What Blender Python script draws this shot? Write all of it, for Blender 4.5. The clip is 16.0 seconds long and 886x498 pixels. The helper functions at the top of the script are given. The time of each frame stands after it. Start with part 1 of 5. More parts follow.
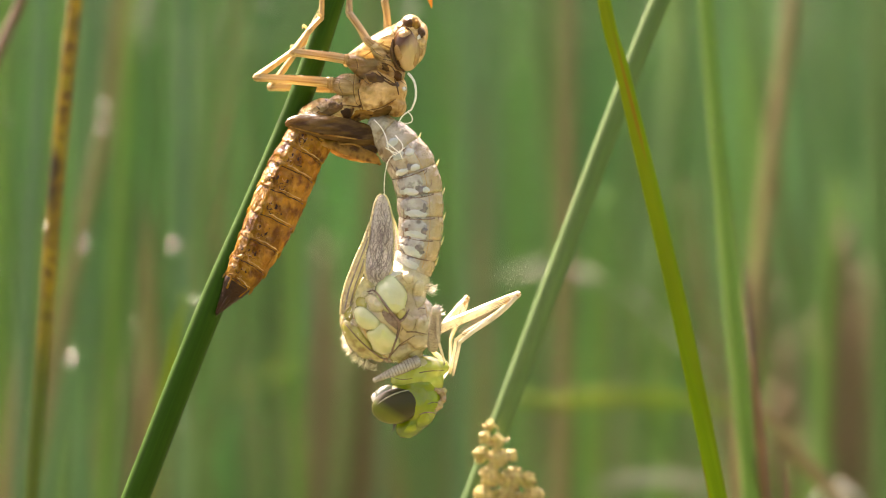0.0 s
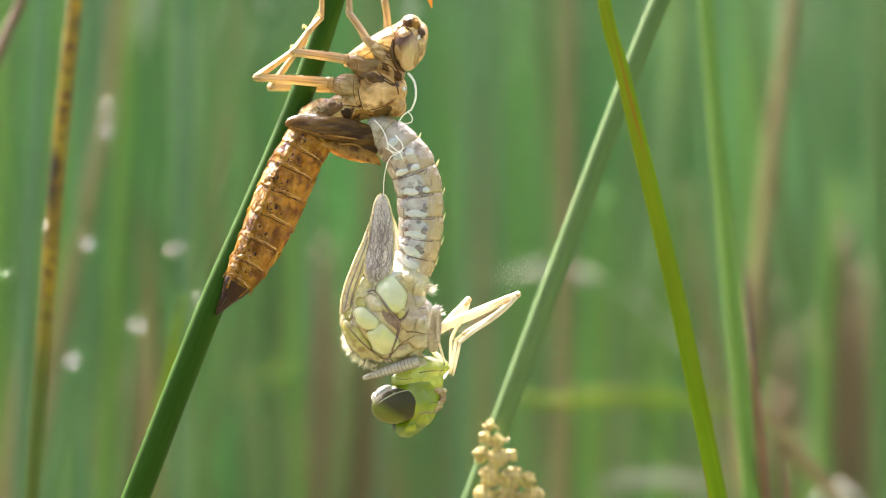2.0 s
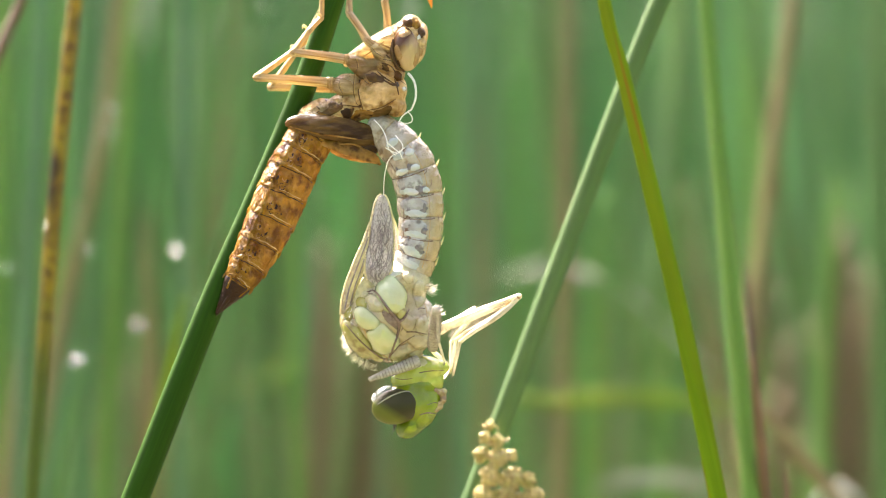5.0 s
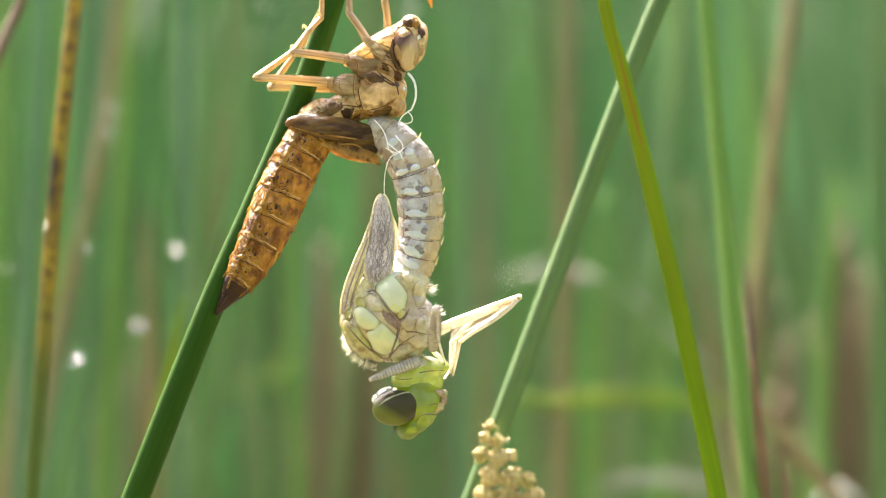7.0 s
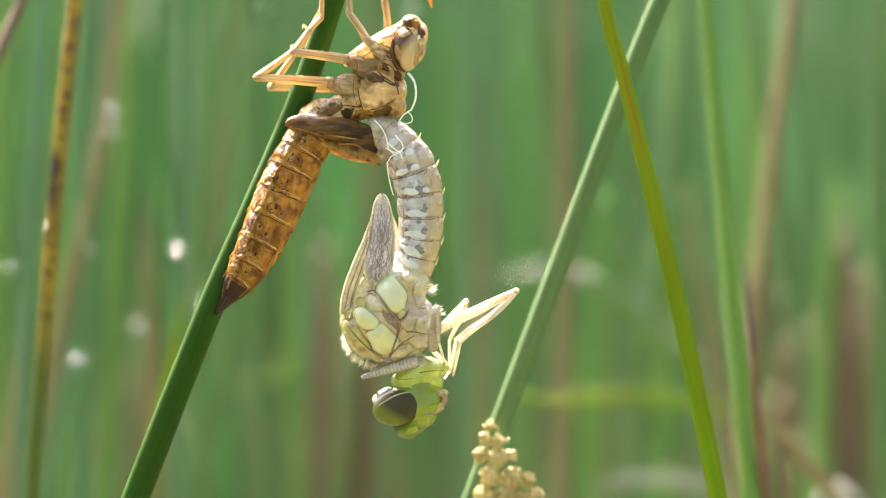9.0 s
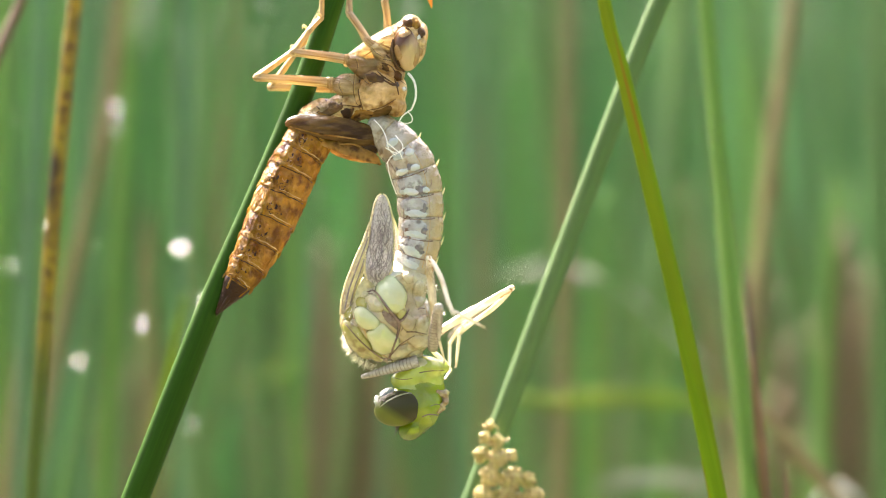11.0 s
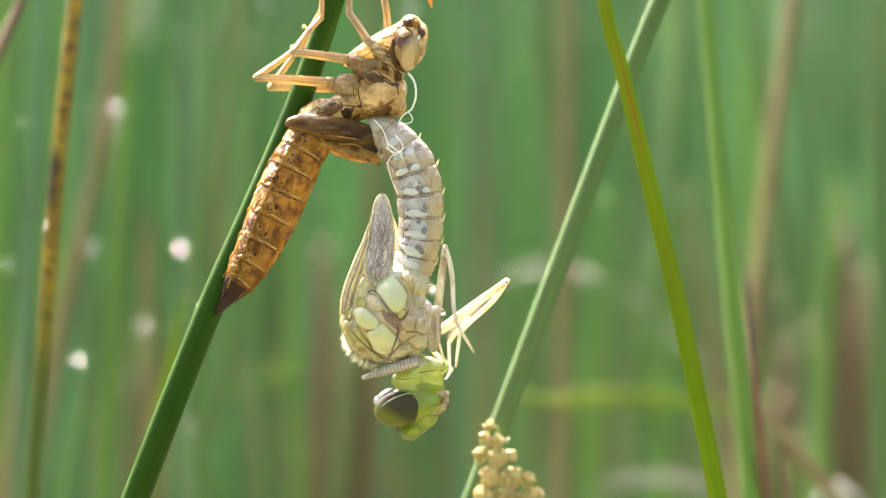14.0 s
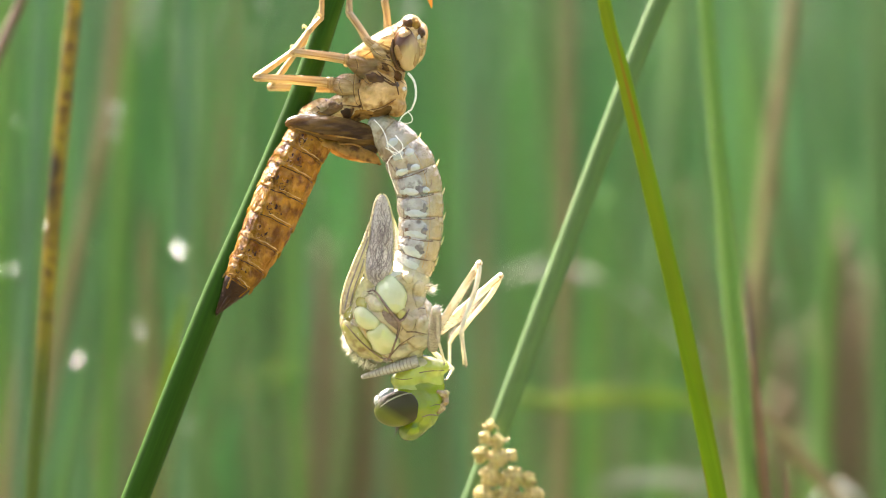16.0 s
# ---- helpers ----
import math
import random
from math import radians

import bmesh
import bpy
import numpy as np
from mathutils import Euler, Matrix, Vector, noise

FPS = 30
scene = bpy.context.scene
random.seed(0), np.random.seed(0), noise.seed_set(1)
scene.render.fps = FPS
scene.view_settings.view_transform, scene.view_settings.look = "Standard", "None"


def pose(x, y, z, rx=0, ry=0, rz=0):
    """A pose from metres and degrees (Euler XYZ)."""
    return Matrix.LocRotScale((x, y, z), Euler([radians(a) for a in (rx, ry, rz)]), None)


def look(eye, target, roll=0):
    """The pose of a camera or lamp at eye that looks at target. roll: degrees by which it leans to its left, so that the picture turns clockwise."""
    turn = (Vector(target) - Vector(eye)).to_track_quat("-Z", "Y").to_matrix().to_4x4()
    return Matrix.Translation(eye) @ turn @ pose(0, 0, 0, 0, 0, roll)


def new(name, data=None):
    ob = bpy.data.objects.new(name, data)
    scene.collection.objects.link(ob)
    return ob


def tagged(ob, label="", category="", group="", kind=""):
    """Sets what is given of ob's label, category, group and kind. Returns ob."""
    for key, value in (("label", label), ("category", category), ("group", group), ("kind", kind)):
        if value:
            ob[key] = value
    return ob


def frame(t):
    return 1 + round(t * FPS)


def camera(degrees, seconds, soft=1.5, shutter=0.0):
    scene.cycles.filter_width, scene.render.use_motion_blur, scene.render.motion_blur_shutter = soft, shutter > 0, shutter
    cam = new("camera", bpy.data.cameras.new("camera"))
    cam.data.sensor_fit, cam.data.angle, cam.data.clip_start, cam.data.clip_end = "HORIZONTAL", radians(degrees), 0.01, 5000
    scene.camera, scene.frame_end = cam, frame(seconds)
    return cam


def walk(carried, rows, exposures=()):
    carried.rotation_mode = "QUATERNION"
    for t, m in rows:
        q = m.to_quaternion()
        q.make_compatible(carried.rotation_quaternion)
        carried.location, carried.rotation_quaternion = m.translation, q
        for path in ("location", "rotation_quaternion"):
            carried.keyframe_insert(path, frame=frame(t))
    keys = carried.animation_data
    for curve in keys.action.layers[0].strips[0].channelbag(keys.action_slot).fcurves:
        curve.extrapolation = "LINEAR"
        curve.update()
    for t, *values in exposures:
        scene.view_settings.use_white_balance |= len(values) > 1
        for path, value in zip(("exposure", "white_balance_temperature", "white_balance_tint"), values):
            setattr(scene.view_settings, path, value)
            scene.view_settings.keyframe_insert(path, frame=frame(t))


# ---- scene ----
from mathutils.bvhtree import BVHTree

# A dragonfly hangs head down out of its nymph skin, on a rush stem in a stand of rushes.
# Metres, z up, ground at z = 0. The lens stands level, 0.45 m up, and looks along +y.
REACH = 0.3176                 # lens to the stem
UNIT = 1 / 14000               # a plan unit: 14 to the millimetre
EYE = Vector((0, -REACH, 0.45))

cam = camera(20.0, 16.0, soft=1.2)
cam.data.dof.use_dof = True
cam.data.dof.focus_distance = REACH - 0.003
cam.data.dof.aperture_fstop = 10.0
cam.data.dof.aperture_blades = 4
cam.data.dof.aperture_rotation = radians(52)
walk(cam, [(0, look(EYE, (0, 0, 0.45))), (16, look(EYE, (0, 0, 0.45)))],
     [(0, 3.58, 8300, 22), (0.6, 3.62, 7800, 20), (1.2, 3.74, 7150, 17), (2.0, 3.79, 7000, 16), (16, 3.86, 7000, 16)])

# ---- light: a bright veiled sky, the sun behind the stem and high ----
SUN_UP, SUN_TURN = 55, -28      # degrees up; degrees to the right of straight ahead (minus: left)
world = bpy.data.worlds.new("sky")
scene.world = world
world.use_nodes = True
wt = world.node_tree
sky = wt.nodes.new("ShaderNodeTexSky")
sky.sky_type = "NISHITA"
sky.sun_disc = False
sky.sun_elevation, sky.sun_rotation = radians(SUN_UP), radians(SUN_TURN)
sky.air_density, sky.dust_density, sky.ozone_density = 0.5, 8.0, 0.5
wt.links.new(sky.outputs[0], wt.nodes["Background"].inputs[0])
wt.nodes["Background"].inputs[1].default_value = 0.07
sun_data = bpy.data.lights.new("sun", "SUN")
sun_data.energy, sun_data.angle, sun_data.color = 5.0, radians(9), (1, 0.94, 0.84)
sun = new("sun", sun_data)
sd = Vector((math.sin(radians(SUN_TURN)) * math.cos(radians(SUN_UP)), math.cos(radians(SUN_TURN)) * math.cos(radians(SUN_UP)), math.sin(radians(SUN_UP))))
sun.matrix_world = look(sd * 5, (0, 0, 0))


# ---- materials ----
def material(name, tones, scale=900, rough=0.45, trans=0.0, bump=0.25, grain=4.0, stretch=(1, 1, 1),
             spots=None, spot_scale=600, spot_cut=0.68, sss=0.0, coat=0.0, spec=0.5, glow_tone=None, per_object=0.0, island=0.0, metal=0.0, slope=None, mottle=0.2, relief=0.0, stain=None, clear=0.0, net=None):
    """Two tones mixed by noise, a finer grain, spots with edges, thin-sheet light through it."""
    m = bpy.data.materials.new(name)
    m.use_nodes = True
    t = m.node_tree
    n, l = t.nodes, t.links
    bs, out = n["Principled BSDF"], n["Material Output"]
    co = n.new("ShaderNodeTexCoord")
    mp = n.new("ShaderNodeMapping")
    mp.inputs["Scale"].default_value = stretch
    l.new(co.outputs["Object"], mp.inputs["Vector"])

    def noisy(sc, detail=3.0):
        q = n.new("ShaderNodeTexNoise")
        q.inputs["Scale"].default_value = sc
        q.inputs["Detail"].default_value = detail
        l.new(mp.outputs[0], q.inputs["Vector"])
        return q

    def mixed(kind, fac, a, b):
        q = n.new("ShaderNodeMix")
        q.data_type, q.blend_type = "RGBA", kind
        for src, k in ((fac, 0), (a, 6), (b, 7)):
            if isinstance(src, (int, float)):
                q.inputs[k].default_value = src
            elif isinstance(src, tuple):
                q.inputs[k].default_value = (*src, 1)
            else:
                l.new(src, q.inputs[k])
        return q.outputs[2]

    def ramped(src, lo, hi):
        q = n.new("ShaderNodeMapRange")
        q.inputs[1].default_value, q.inputs[2].default_value = lo, hi
        l.new(src, q.inputs[0])
        return q.outputs[0]

    coarse = noisy(scale)
    fine = noisy(scale * grain, 4.0)
    col = mixed("MIX", ramped(coarse.outputs[0], 0.36, 0.64), tones[0], tones[1])
    if len(tones) > 2:
        wide = noisy(scale * 0.35, 2.0)
        col = mixed("MIX", ramped(wide.outputs[0], 0.52, 0.68), col, tones[2])
    if stain:
        st = noisy(scale * 2.3, 5.0)
        col = mixed("MIX", ramped(st.outputs[0], 0.50, 0.66), col, stain)
    grey = mixed("MIX", ramped(fine.outputs[0], 0.3, 0.7), (1 - mottle,) * 3, (1 + mottle,) * 3)
    col = mixed("MULTIPLY", 1.0, col, grey)
    if net:                        # a fine mesh of folds: (cells per metre, tone of the folds)
        vo = n.new("ShaderNodeTexVoronoi")
        vo.feature = "DISTANCE_TO_EDGE"
        vo.inputs["Scale"].default_value = net[0]
        warp = n.new("ShaderNodeMix")
        warp.data_type = "VECTOR"
        warp.inputs[0].default_value = 0.0006
        l.new(mp.outputs[0], warp.inputs[4])
        l.new(fine.outputs[1], warp.inputs[5])
        l.new(warp.outputs[1], vo.inputs["Vector"])
        col = mixed("MIX", ramped(vo.outputs["Distance"], 0.01, 0.11), net[1], col)
    if spots:
        sp = noisy(spot_scale, 1.0)
        col = mixed("MIX", ramped(sp.outputs[0], spot_cut, spot_cut + 0.05), col, spots)
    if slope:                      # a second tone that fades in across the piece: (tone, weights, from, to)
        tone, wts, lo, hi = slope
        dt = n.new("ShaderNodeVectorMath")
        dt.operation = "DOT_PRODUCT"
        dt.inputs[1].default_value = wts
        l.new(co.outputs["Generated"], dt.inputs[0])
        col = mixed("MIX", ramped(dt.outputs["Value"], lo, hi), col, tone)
    if per_object or island:
        if per_object:
            src = n.new("ShaderNodeObjectInfo").outputs["Random"]
        else:
            src = n.new("ShaderNodeNewGeometry").outputs["Random Per Island"]
        hs = n.new("ShaderNodeHueSaturation")
        amt = per_object or island
        l.new(ramped(src, 0, 1), hs.inputs["Value"])
        q = hs.inputs["Value"].links[0].from_node
        q.inputs[3].default_value, q.inputs[4].default_value = 1 - amt, 1 + amt
        q2 = n.new("ShaderNodeMath")
        q2.operation = "PINGPONG"
        q2.inputs[1].default_value = 0.13
        l.new(src, q2.inputs[0])
        q3 = n.new("ShaderNodeMapRange")
        q3.inputs[2].default_value = 0.13
        q3.inputs[3].default_value, q3.inputs[4].default_value = 0.5 - 0.07 * amt, 0.5 + 0.06 * amt
        l.new(q2.outputs[0], q3.inputs[0])
        l.new(q3.outputs[0], hs.inputs["Hue"])
        l.new(col, hs.inputs["Color"])
        col = hs.outputs[0]
    l.new(col, bs.inputs["Base Color"])
    bs.inputs["Roughness"].default_value = rough
    bs.inputs["Metallic"].default_value = metal
    bs.inputs["Specular IOR Level"].default_value = spec
    if clear:
        bs.inputs["Alpha"].default_value = 1 - clear
    if sss:
        bs.inputs["Subsurface Weight"].default_value = sss
        bs.inputs["Subsurface Radius"].default_value = (1.0, 0.7, 0.4)
        bs.inputs["Subsurface Scale"].default_value = 0.0009
    if coat:
        bs.inputs["Coat Weight"].default_value = coat
        bs.inputs["Coat Roughness"].default_value = 0.12
    if bump:
        bp = n.new("ShaderNodeBump")
        bp.inputs["Strength"].default_value = bump
        bp.inputs["Distance"].default_value = 0.5 / scale
        hm = n.new("ShaderNodeMath")
        hm.operation = "MULTIPLY_ADD"
        hm.inputs[1].default_value = relief
        mid_n = noisy(scale * 1.7, 5.0)
        l.new(mid_n.outputs[0], hm.inputs[0])
        l.new(fine.outputs[0], hm.inputs[2])
        l.new(hm.outputs[0], bp.inputs["Height"])
        l.new(bp.outputs[0], bs.inputs["Normal"])
        l.new(bp.outputs[0], bs.inputs["Coat Normal"])
    if trans:
        tr = n.new("ShaderNodeBsdfTranslucent")
        if glow_tone:
            l.new(mixed("MULTIPLY", 1.0, col, glow_tone), tr.inputs[0])
        else:
            l.new(col, tr.inputs[0])
        mx = n.new("ShaderNodeMixShader")
        mx.inputs[0].default_value = trans
        l.new(bs.outputs[0], mx.inputs[1])
        l.new(tr.outputs[0], mx.inputs[2])
        l.new(mx.outputs[0], out.inputs[0])
    return m


M = {}
# the shed skin
M["skin_amber"] = material("skin_amber", ((0.305, 0.153, 0.009), (0.49, 0.278, 0.032), (0.145, 0.056, 0.003)), 330, 0.16, 0.50, 0.8, 5, spec=0.4, coat=0.2, mottle=0.20, relief=1.3, stain=(0.15, 0.060, 0.004), stretch=(1, 1, 0.7))
M["skin_tip"] = material("skin_tip", ((0.014, 0.0055, 0.0018), (0.034, 0.014, 0.004)), 700, 0.45, 0.15, 0.4, spec=0.2)
M["skin_tan"] = material("skin_tan", ((0.50, 0.385, 0.180), (0.72, 0.595, 0.34), (0.29, 0.180, 0.066)), 260, 0.12, 0.45, 0.9, 6, spec=0.5, coat=0.25, mottle=0.14, relief=1.8, stain=(0.28, 0.170, 0.056))
M["skin_pale"] = material("skin_pale", ((0.55, 0.41, 0.185), (0.80, 0.66, 0.38), (0.30, 0.175, 0.060)), 420, 0.10, 0.45, 0.9, stretch=(0.3, 1.2, 1.2), spec=0.5, coat=0.25, mottle=0.20, relief=1.6, stain=(0.31, 0.19, 0.062))
M["skin_leg"] = material("skin_leg", ((0.52, 0.39, 0.175), (0.76, 0.63, 0.36), (0.34, 0.205, 0.07)), 520, 0.12, 0.40, 0.5, stretch=(0.07, 2.2, 2.2), spec=0.5, coat=0.4, mottle=0.25, relief=0.8, stain=(0.22, 0.12, 0.036))
# pale upright streaks imitate sky reflections; brown top and left are the case's own
M["skin_eye"] = material("skin_eye", ((0.60, 0.45, 0.22), (0.36, 0.22, 0.085)), 240, 0.06, 0.40, 0.03, 6, stretch=(2.4, 1, 0.3), coat=0.5, spec=0.5, slope=((0.11, 0.045, 0.012), (-0.55, 0, 0.8), 0.06, 0.30), mottle=0.06)
M["skin_dark"] = material("skin_dark", ((0.058, 0.027, 0.006), (0.100, 0.050, 0.013)), 450, 0.3, 0.2, 0.4, spec=0.25)
M["sheath"] = material("sheath", ((0.120, 0.064, 0.014), (0.190, 0.110, 0.032), (0.052, 0.024, 0.005)), 240, 0.20, 0.40, 0.5, 5, stretch=(0.4, 1, 1.6), spec=0.28, mottle=0.18, relief=0.8, stain=(0.056, 0.026, 0.006), slope=((0.32, 0.175, 0.040), (-1, 0, -0.5), -0.45, -0.15))
M["sheath_amber"] = material("sheath_amber", ((0.29, 0.145, 0.020), (0.48, 0.285, 0.066), (0.11, 0.046, 0.008)), 330, 0.14, 0.45, 0.5, 5, spec=0.35, coat=0.1, mottle=0.16, relief=0.9, stain=(0.11, 0.046, 0.008))
M["leg_band"] = material("leg_band", ((0.36, 0.215, 0.075), (0.48, 0.31, 0.13)), 900, 0.2, 0.3, 0.4, mottle=0.1)
# gold for the highlights drawn along ring edges and creases
M["ridge_highlight"] = material("ridge_highlight", ((0.52, 0.32, 0.075), (0.66, 0.46, 0.16)), 900, 0.15, 0.3, 0.3, coat=0.5)
M["thread"] = material("thread", ((0.86, 0.85, 0.80), (0.78, 0.77, 0.72)), 2000, 0.35, 0.2, 0.1)
# the dragonfly
M["belly"] = material("belly", ((0.335, 0.300, 0.225), (0.435, 0.41, 0.335), (0.225, 0.175, 0.115)), 330, 0.09, 0.15, 0.4, 5, sss=0.2, spec=0.6, mottle=0.14, relief=0.9, stain=(0.22, 0.170, 0.105), coat=0.8, slope=((0.38, 0.295, 0.150), (1, 0, 0), 0.62, 0.84))
M["belly_white"] = material("belly_white", ((0.49, 0.545, 0.53), (0.38, 0.425, 0.42)), 500, 0.07, 0.1, 0.3, sss=0.2, mottle=0.10, coat=0.9, relief=0.8)
M["belly_soft"] = material("belly_soft", ((0.44, 0.465, 0.465), (0.30, 0.305, 0.305), (0.20, 0.172, 0.15)), 480, 0.08, 0.12, 0.4, sss=0.2, spec=0.7, mottle=0.14, relief=0.9, coat=0.9, stain=(0.135, 0.125, 0.13))
M["belly_grey"] = material("belly_grey", ((0.095, 0.092, 0.105), (0.17, 0.158, 0.16)), 500, 0.15, 0.0, 0.3, coat=0.5)
M["chest"] = material("chest", ((0.43, 0.39, 0.225), (0.54, 0.50, 0.325), (0.32, 0.250, 0.12)), 240, 0.10, 0.12, 0.3, 6, sss=0.3, mottle=0.10, relief=0.8, stain=(0.29, 0.225, 0.11), coat=0.8)
M["chest_green"] = material("chest_green", ((0.40, 0.49, 0.29), (0.50, 0.56, 0.36), (0.46, 0.47, 0.22)), 150, 0.11, 0.1, 0.1, sss=0.35, spec=0.6, mottle=0.05, relief=0.4, coat=0.7)
M["chest_yellow"] = material("chest_yellow", ((0.36, 0.35, 0.085), (0.27, 0.245, 0.06), (0.46, 0.45, 0.16)), 260, 0.14, 0.2, 0.15, sss=0.3, mottle=0.08, relief=0.5, stain=(0.21, 0.165, 0.045), coat=0.7)
M["suture"] = material("suture", ((0.11, 0.068, 0.045), (0.19, 0.125, 0.085)), 800, 0.22, 0.0, 0.3, coat=0.5)
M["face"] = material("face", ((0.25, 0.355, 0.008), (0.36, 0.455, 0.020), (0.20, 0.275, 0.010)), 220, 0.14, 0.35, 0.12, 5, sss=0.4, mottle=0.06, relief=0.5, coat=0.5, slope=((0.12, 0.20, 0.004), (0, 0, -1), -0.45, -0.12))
M["face_pale"] = material("face_pale", ((0.36, 0.44, 0.050), (0.47, 0.53, 0.11)), 220, 0.14, 0.3, 0.1, sss=0.4, mottle=0.06, relief=0.5, coat=0.5)
M["neck_cream"] = material("neck_cream", ((0.54, 0.52, 0.20), (0.60, 0.57, 0.32), (0.42, 0.36, 0.12)), 300, 0.16, 0.25, 0.15, sss=0.4, mottle=0.08, relief=0.6, coat=0.5)
M["mouth"] = material("mouth", ((0.46, 0.36, 0.19), (0.30, 0.20, 0.10), (0.40, 0.42, 0.12)), 900, 0.25, 0.2, 0.6, relief=1.0, coat=0.4)
M["eye"] = material("eye", ((0.034, 0.033, 0.013), (0.041, 0.039, 0.016)), 160, 0.42, 0.0, 0.02, 60, spec=0.14, slope=((0.090, 0.108, 0.018), (-0.9, 0, -1.0), -0.92, -0.62), mottle=0.05)
M["eye_rim"] = material("eye_rim", ((0.26, 0.26, 0.16), (0.20, 0.205, 0.12)), 500, 0.2, 0.0, 0.1, coat=0.5)
M["glassy"] = material("glassy", ((0.66, 0.68, 0.62), (0.34, 0.36, 0.30)), 700, 0.06, 0.1, 0.4, spec=1.0, coat=1.0, relief=1.2)
M["black"] = material("black", ((0.03, 0.028, 0.025), (0.06, 0.055, 0.05)), 900, 0.4, 0.0, 0.2)
M["wing"] = material("wing", ((0.46, 0.44, 0.415), (0.56, 0.54, 0.51), (0.40, 0.37, 0.35)), 900, 0.18, 0.3, 0.6, 3, spec=0.6, mottle=0.12, relief=1.2, stretch=(1, 1, 0.62), net=(2700, (0.27, 0.255, 0.25)), coat=0.3)
M["wing_vein"] = material("wing_vein", ((0.15, 0.13, 0.13), (0.23, 0.20, 0.20)), 1500, 0.4, 0.0, 0.2)
M["wing_edge"] = material("wing_edge", ((0.62, 0.55, 0.26), (0.74, 0.70, 0.44)), 900, 0.35, 0.3, 0.2)
M["wing_root"] = material("wing_root", ((0.42, 0.355, 0.25), (0.52, 0.49, 0.27), (0.27, 0.21, 0.16)), 420, 0.2, 0.2, 0.6, relief=1.4, mottle=0.14, coat=0.5)
M["leg_cream"] = material("leg_cream", ((0.66, 0.615, 0.47), (0.78, 0.75, 0.62), (0.48, 0.385, 0.23)), 500, 0.14, 0.35, 0.5, stretch=(0.3, 1, 1), mottle=0.12, relief=0.9, coat=0.5, stain=(0.57, 0.50, 0.33))
M["leg_grey"] = material("leg_grey", ((0.29, 0.265, 0.21), (0.39, 0.365, 0.30)), 900, 0.2, 0.15, 0.3, stretch=(0.4, 1, 1), relief=0.8, coat=0.5)
M["bristle"] = material("bristle", ((0.12, 0.09, 0.06), (0.20, 0.15, 0.10)), 900, 0.5, 0.0, 0.1)
M["hair"] = material("hair", ((0.92, 0.90, 0.80), (0.86, 0.84, 0.72)), 900, 0.3, 0.6, 0.0)
# plants
M["rush"] = material("rush", ((0.0125, 0.045, 0.0026), (0.0150, 0.052, 0.0034)), 260, 0.5, 0.0, 0.03, 6, stretch=(0.06, 3, 3), spec=0.08, mottle=0.12)
M["rush_soft"] = material("rush_soft", ((0.066, 0.128, 0.044), (0.080, 0.148, 0.054)), 200, 0.6, 0.05, 0.04, 6, stretch=(0.08, 3, 3), spec=0.12, mottle=0.1)
M["rush_grey"] = material("rush_grey", ((0.080, 0.140, 0.060), (0.098, 0.164, 0.074)), 200, 0.6, 0.4, 0.04, 6, stretch=(0.08, 3, 3), spec=0.10, mottle=0.1)
M["blade_lime"] = material("blade_lime", ((0.110, 0.190, 0.004), (0.130, 0.215, 0.006), (0.150, 0.165, 0.006)), 160, 0.5, 0.3, 0.08, 6, stretch=(0.06, 3, 3), spec=0.15, mottle=0.1, spots=(0.20, 0.12, 0.01), spot_scale=420, spot_cut=0.66)
M["rush_rot"] = material("rush_rot", ((0.080, 0.060, 0.036), (0.115, 0.088, 0.052)), 200, 0.6, 0.1, 0.04, 6, stretch=(0.1, 2, 2), spec=0.15)
M["rush_pale"] = material("rush_pale", ((0.090, 0.190, 0.040), (0.120, 0.230, 0.058)), 200, 0.6, 0.2, 0.04, 6, stretch=(0.08, 3, 3), spec=0.15, mottle=0.12)
M["rush_brown"] = material("rush_brown", ((0.27, 0.175, 0.010), (0.22, 0.180, 0.013), (0.035, 0.022, 0.008)), 700, 0.42, 0.2, 0.4, 8, stretch=(0.4, 0.4, 0.4), spec=0.3, stain=(0.09, 0.05, 0.010), slope=((0.062, 0.100, 0.012), (-1, 0, 0), -0.885, -0.845))
M["rush_dry"] = material("rush_dry", ((0.145, 0.118, 0.058), (0.180, 0.146, 0.074)), 200, 0.6, 0.15, 0.04, 6, stretch=(0.1, 2, 2), spec=0.2)
M["rush_teal"] = material("rush_teal", ((0.058, 0.140, 0.068), (0.082, 0.172, 0.090)), 200, 0.45, 0.2, 0.04, 6, stretch=(0.08, 3, 3), spec=0.3)
M["leaf_pale"] = material("leaf_pale", ((0.235, 0.25, 0.225), (0.29, 0.305, 0.275)), 200, 0.6, 0.2, 0.04, 6, stretch=(0.1, 2, 2), spec=0.2)
M["rush_dark"] = material("rush_dark", ((0.06, 0.035, 0.018), (0.11, 0.06, 0.03)), 200, 0.5, 0.0, 0.3, 6, stretch=(0.1, 2, 2))
M["seed"] = material("seed", ((0.40, 0.34, 0.125), (0.54, 0.46, 0.215), (0.31, 0.245, 0.075)), 600, 0.5, 0.3, 0.3, per_object=0.25)
M["petal"] = material("petal", ((0.52, 0.22, 0.02), (0.62, 0.32, 0.04)), 900, 0.45, 0.3, 0.3)
M["stand"] = material("stand", ((0.074, 0.172, 0.062), (0.100, 0.212, 0.082)), 18, 0.45, 0.4, 0.0, 6, island=0.6)
M["stand_dry"] = material("stand_dry", ((0.130, 0.105, 0.058), (0.170, 0.136, 0.076)), 18, 0.6, 0.15, 0.0, 6, island=0.4)
M["woods"] = material("woods", ((0.045, 0.09, 0.025), (0.07, 0.13, 0.035)), 0.4, 0.6, 0.2, 0.0, 6, island=0.4)
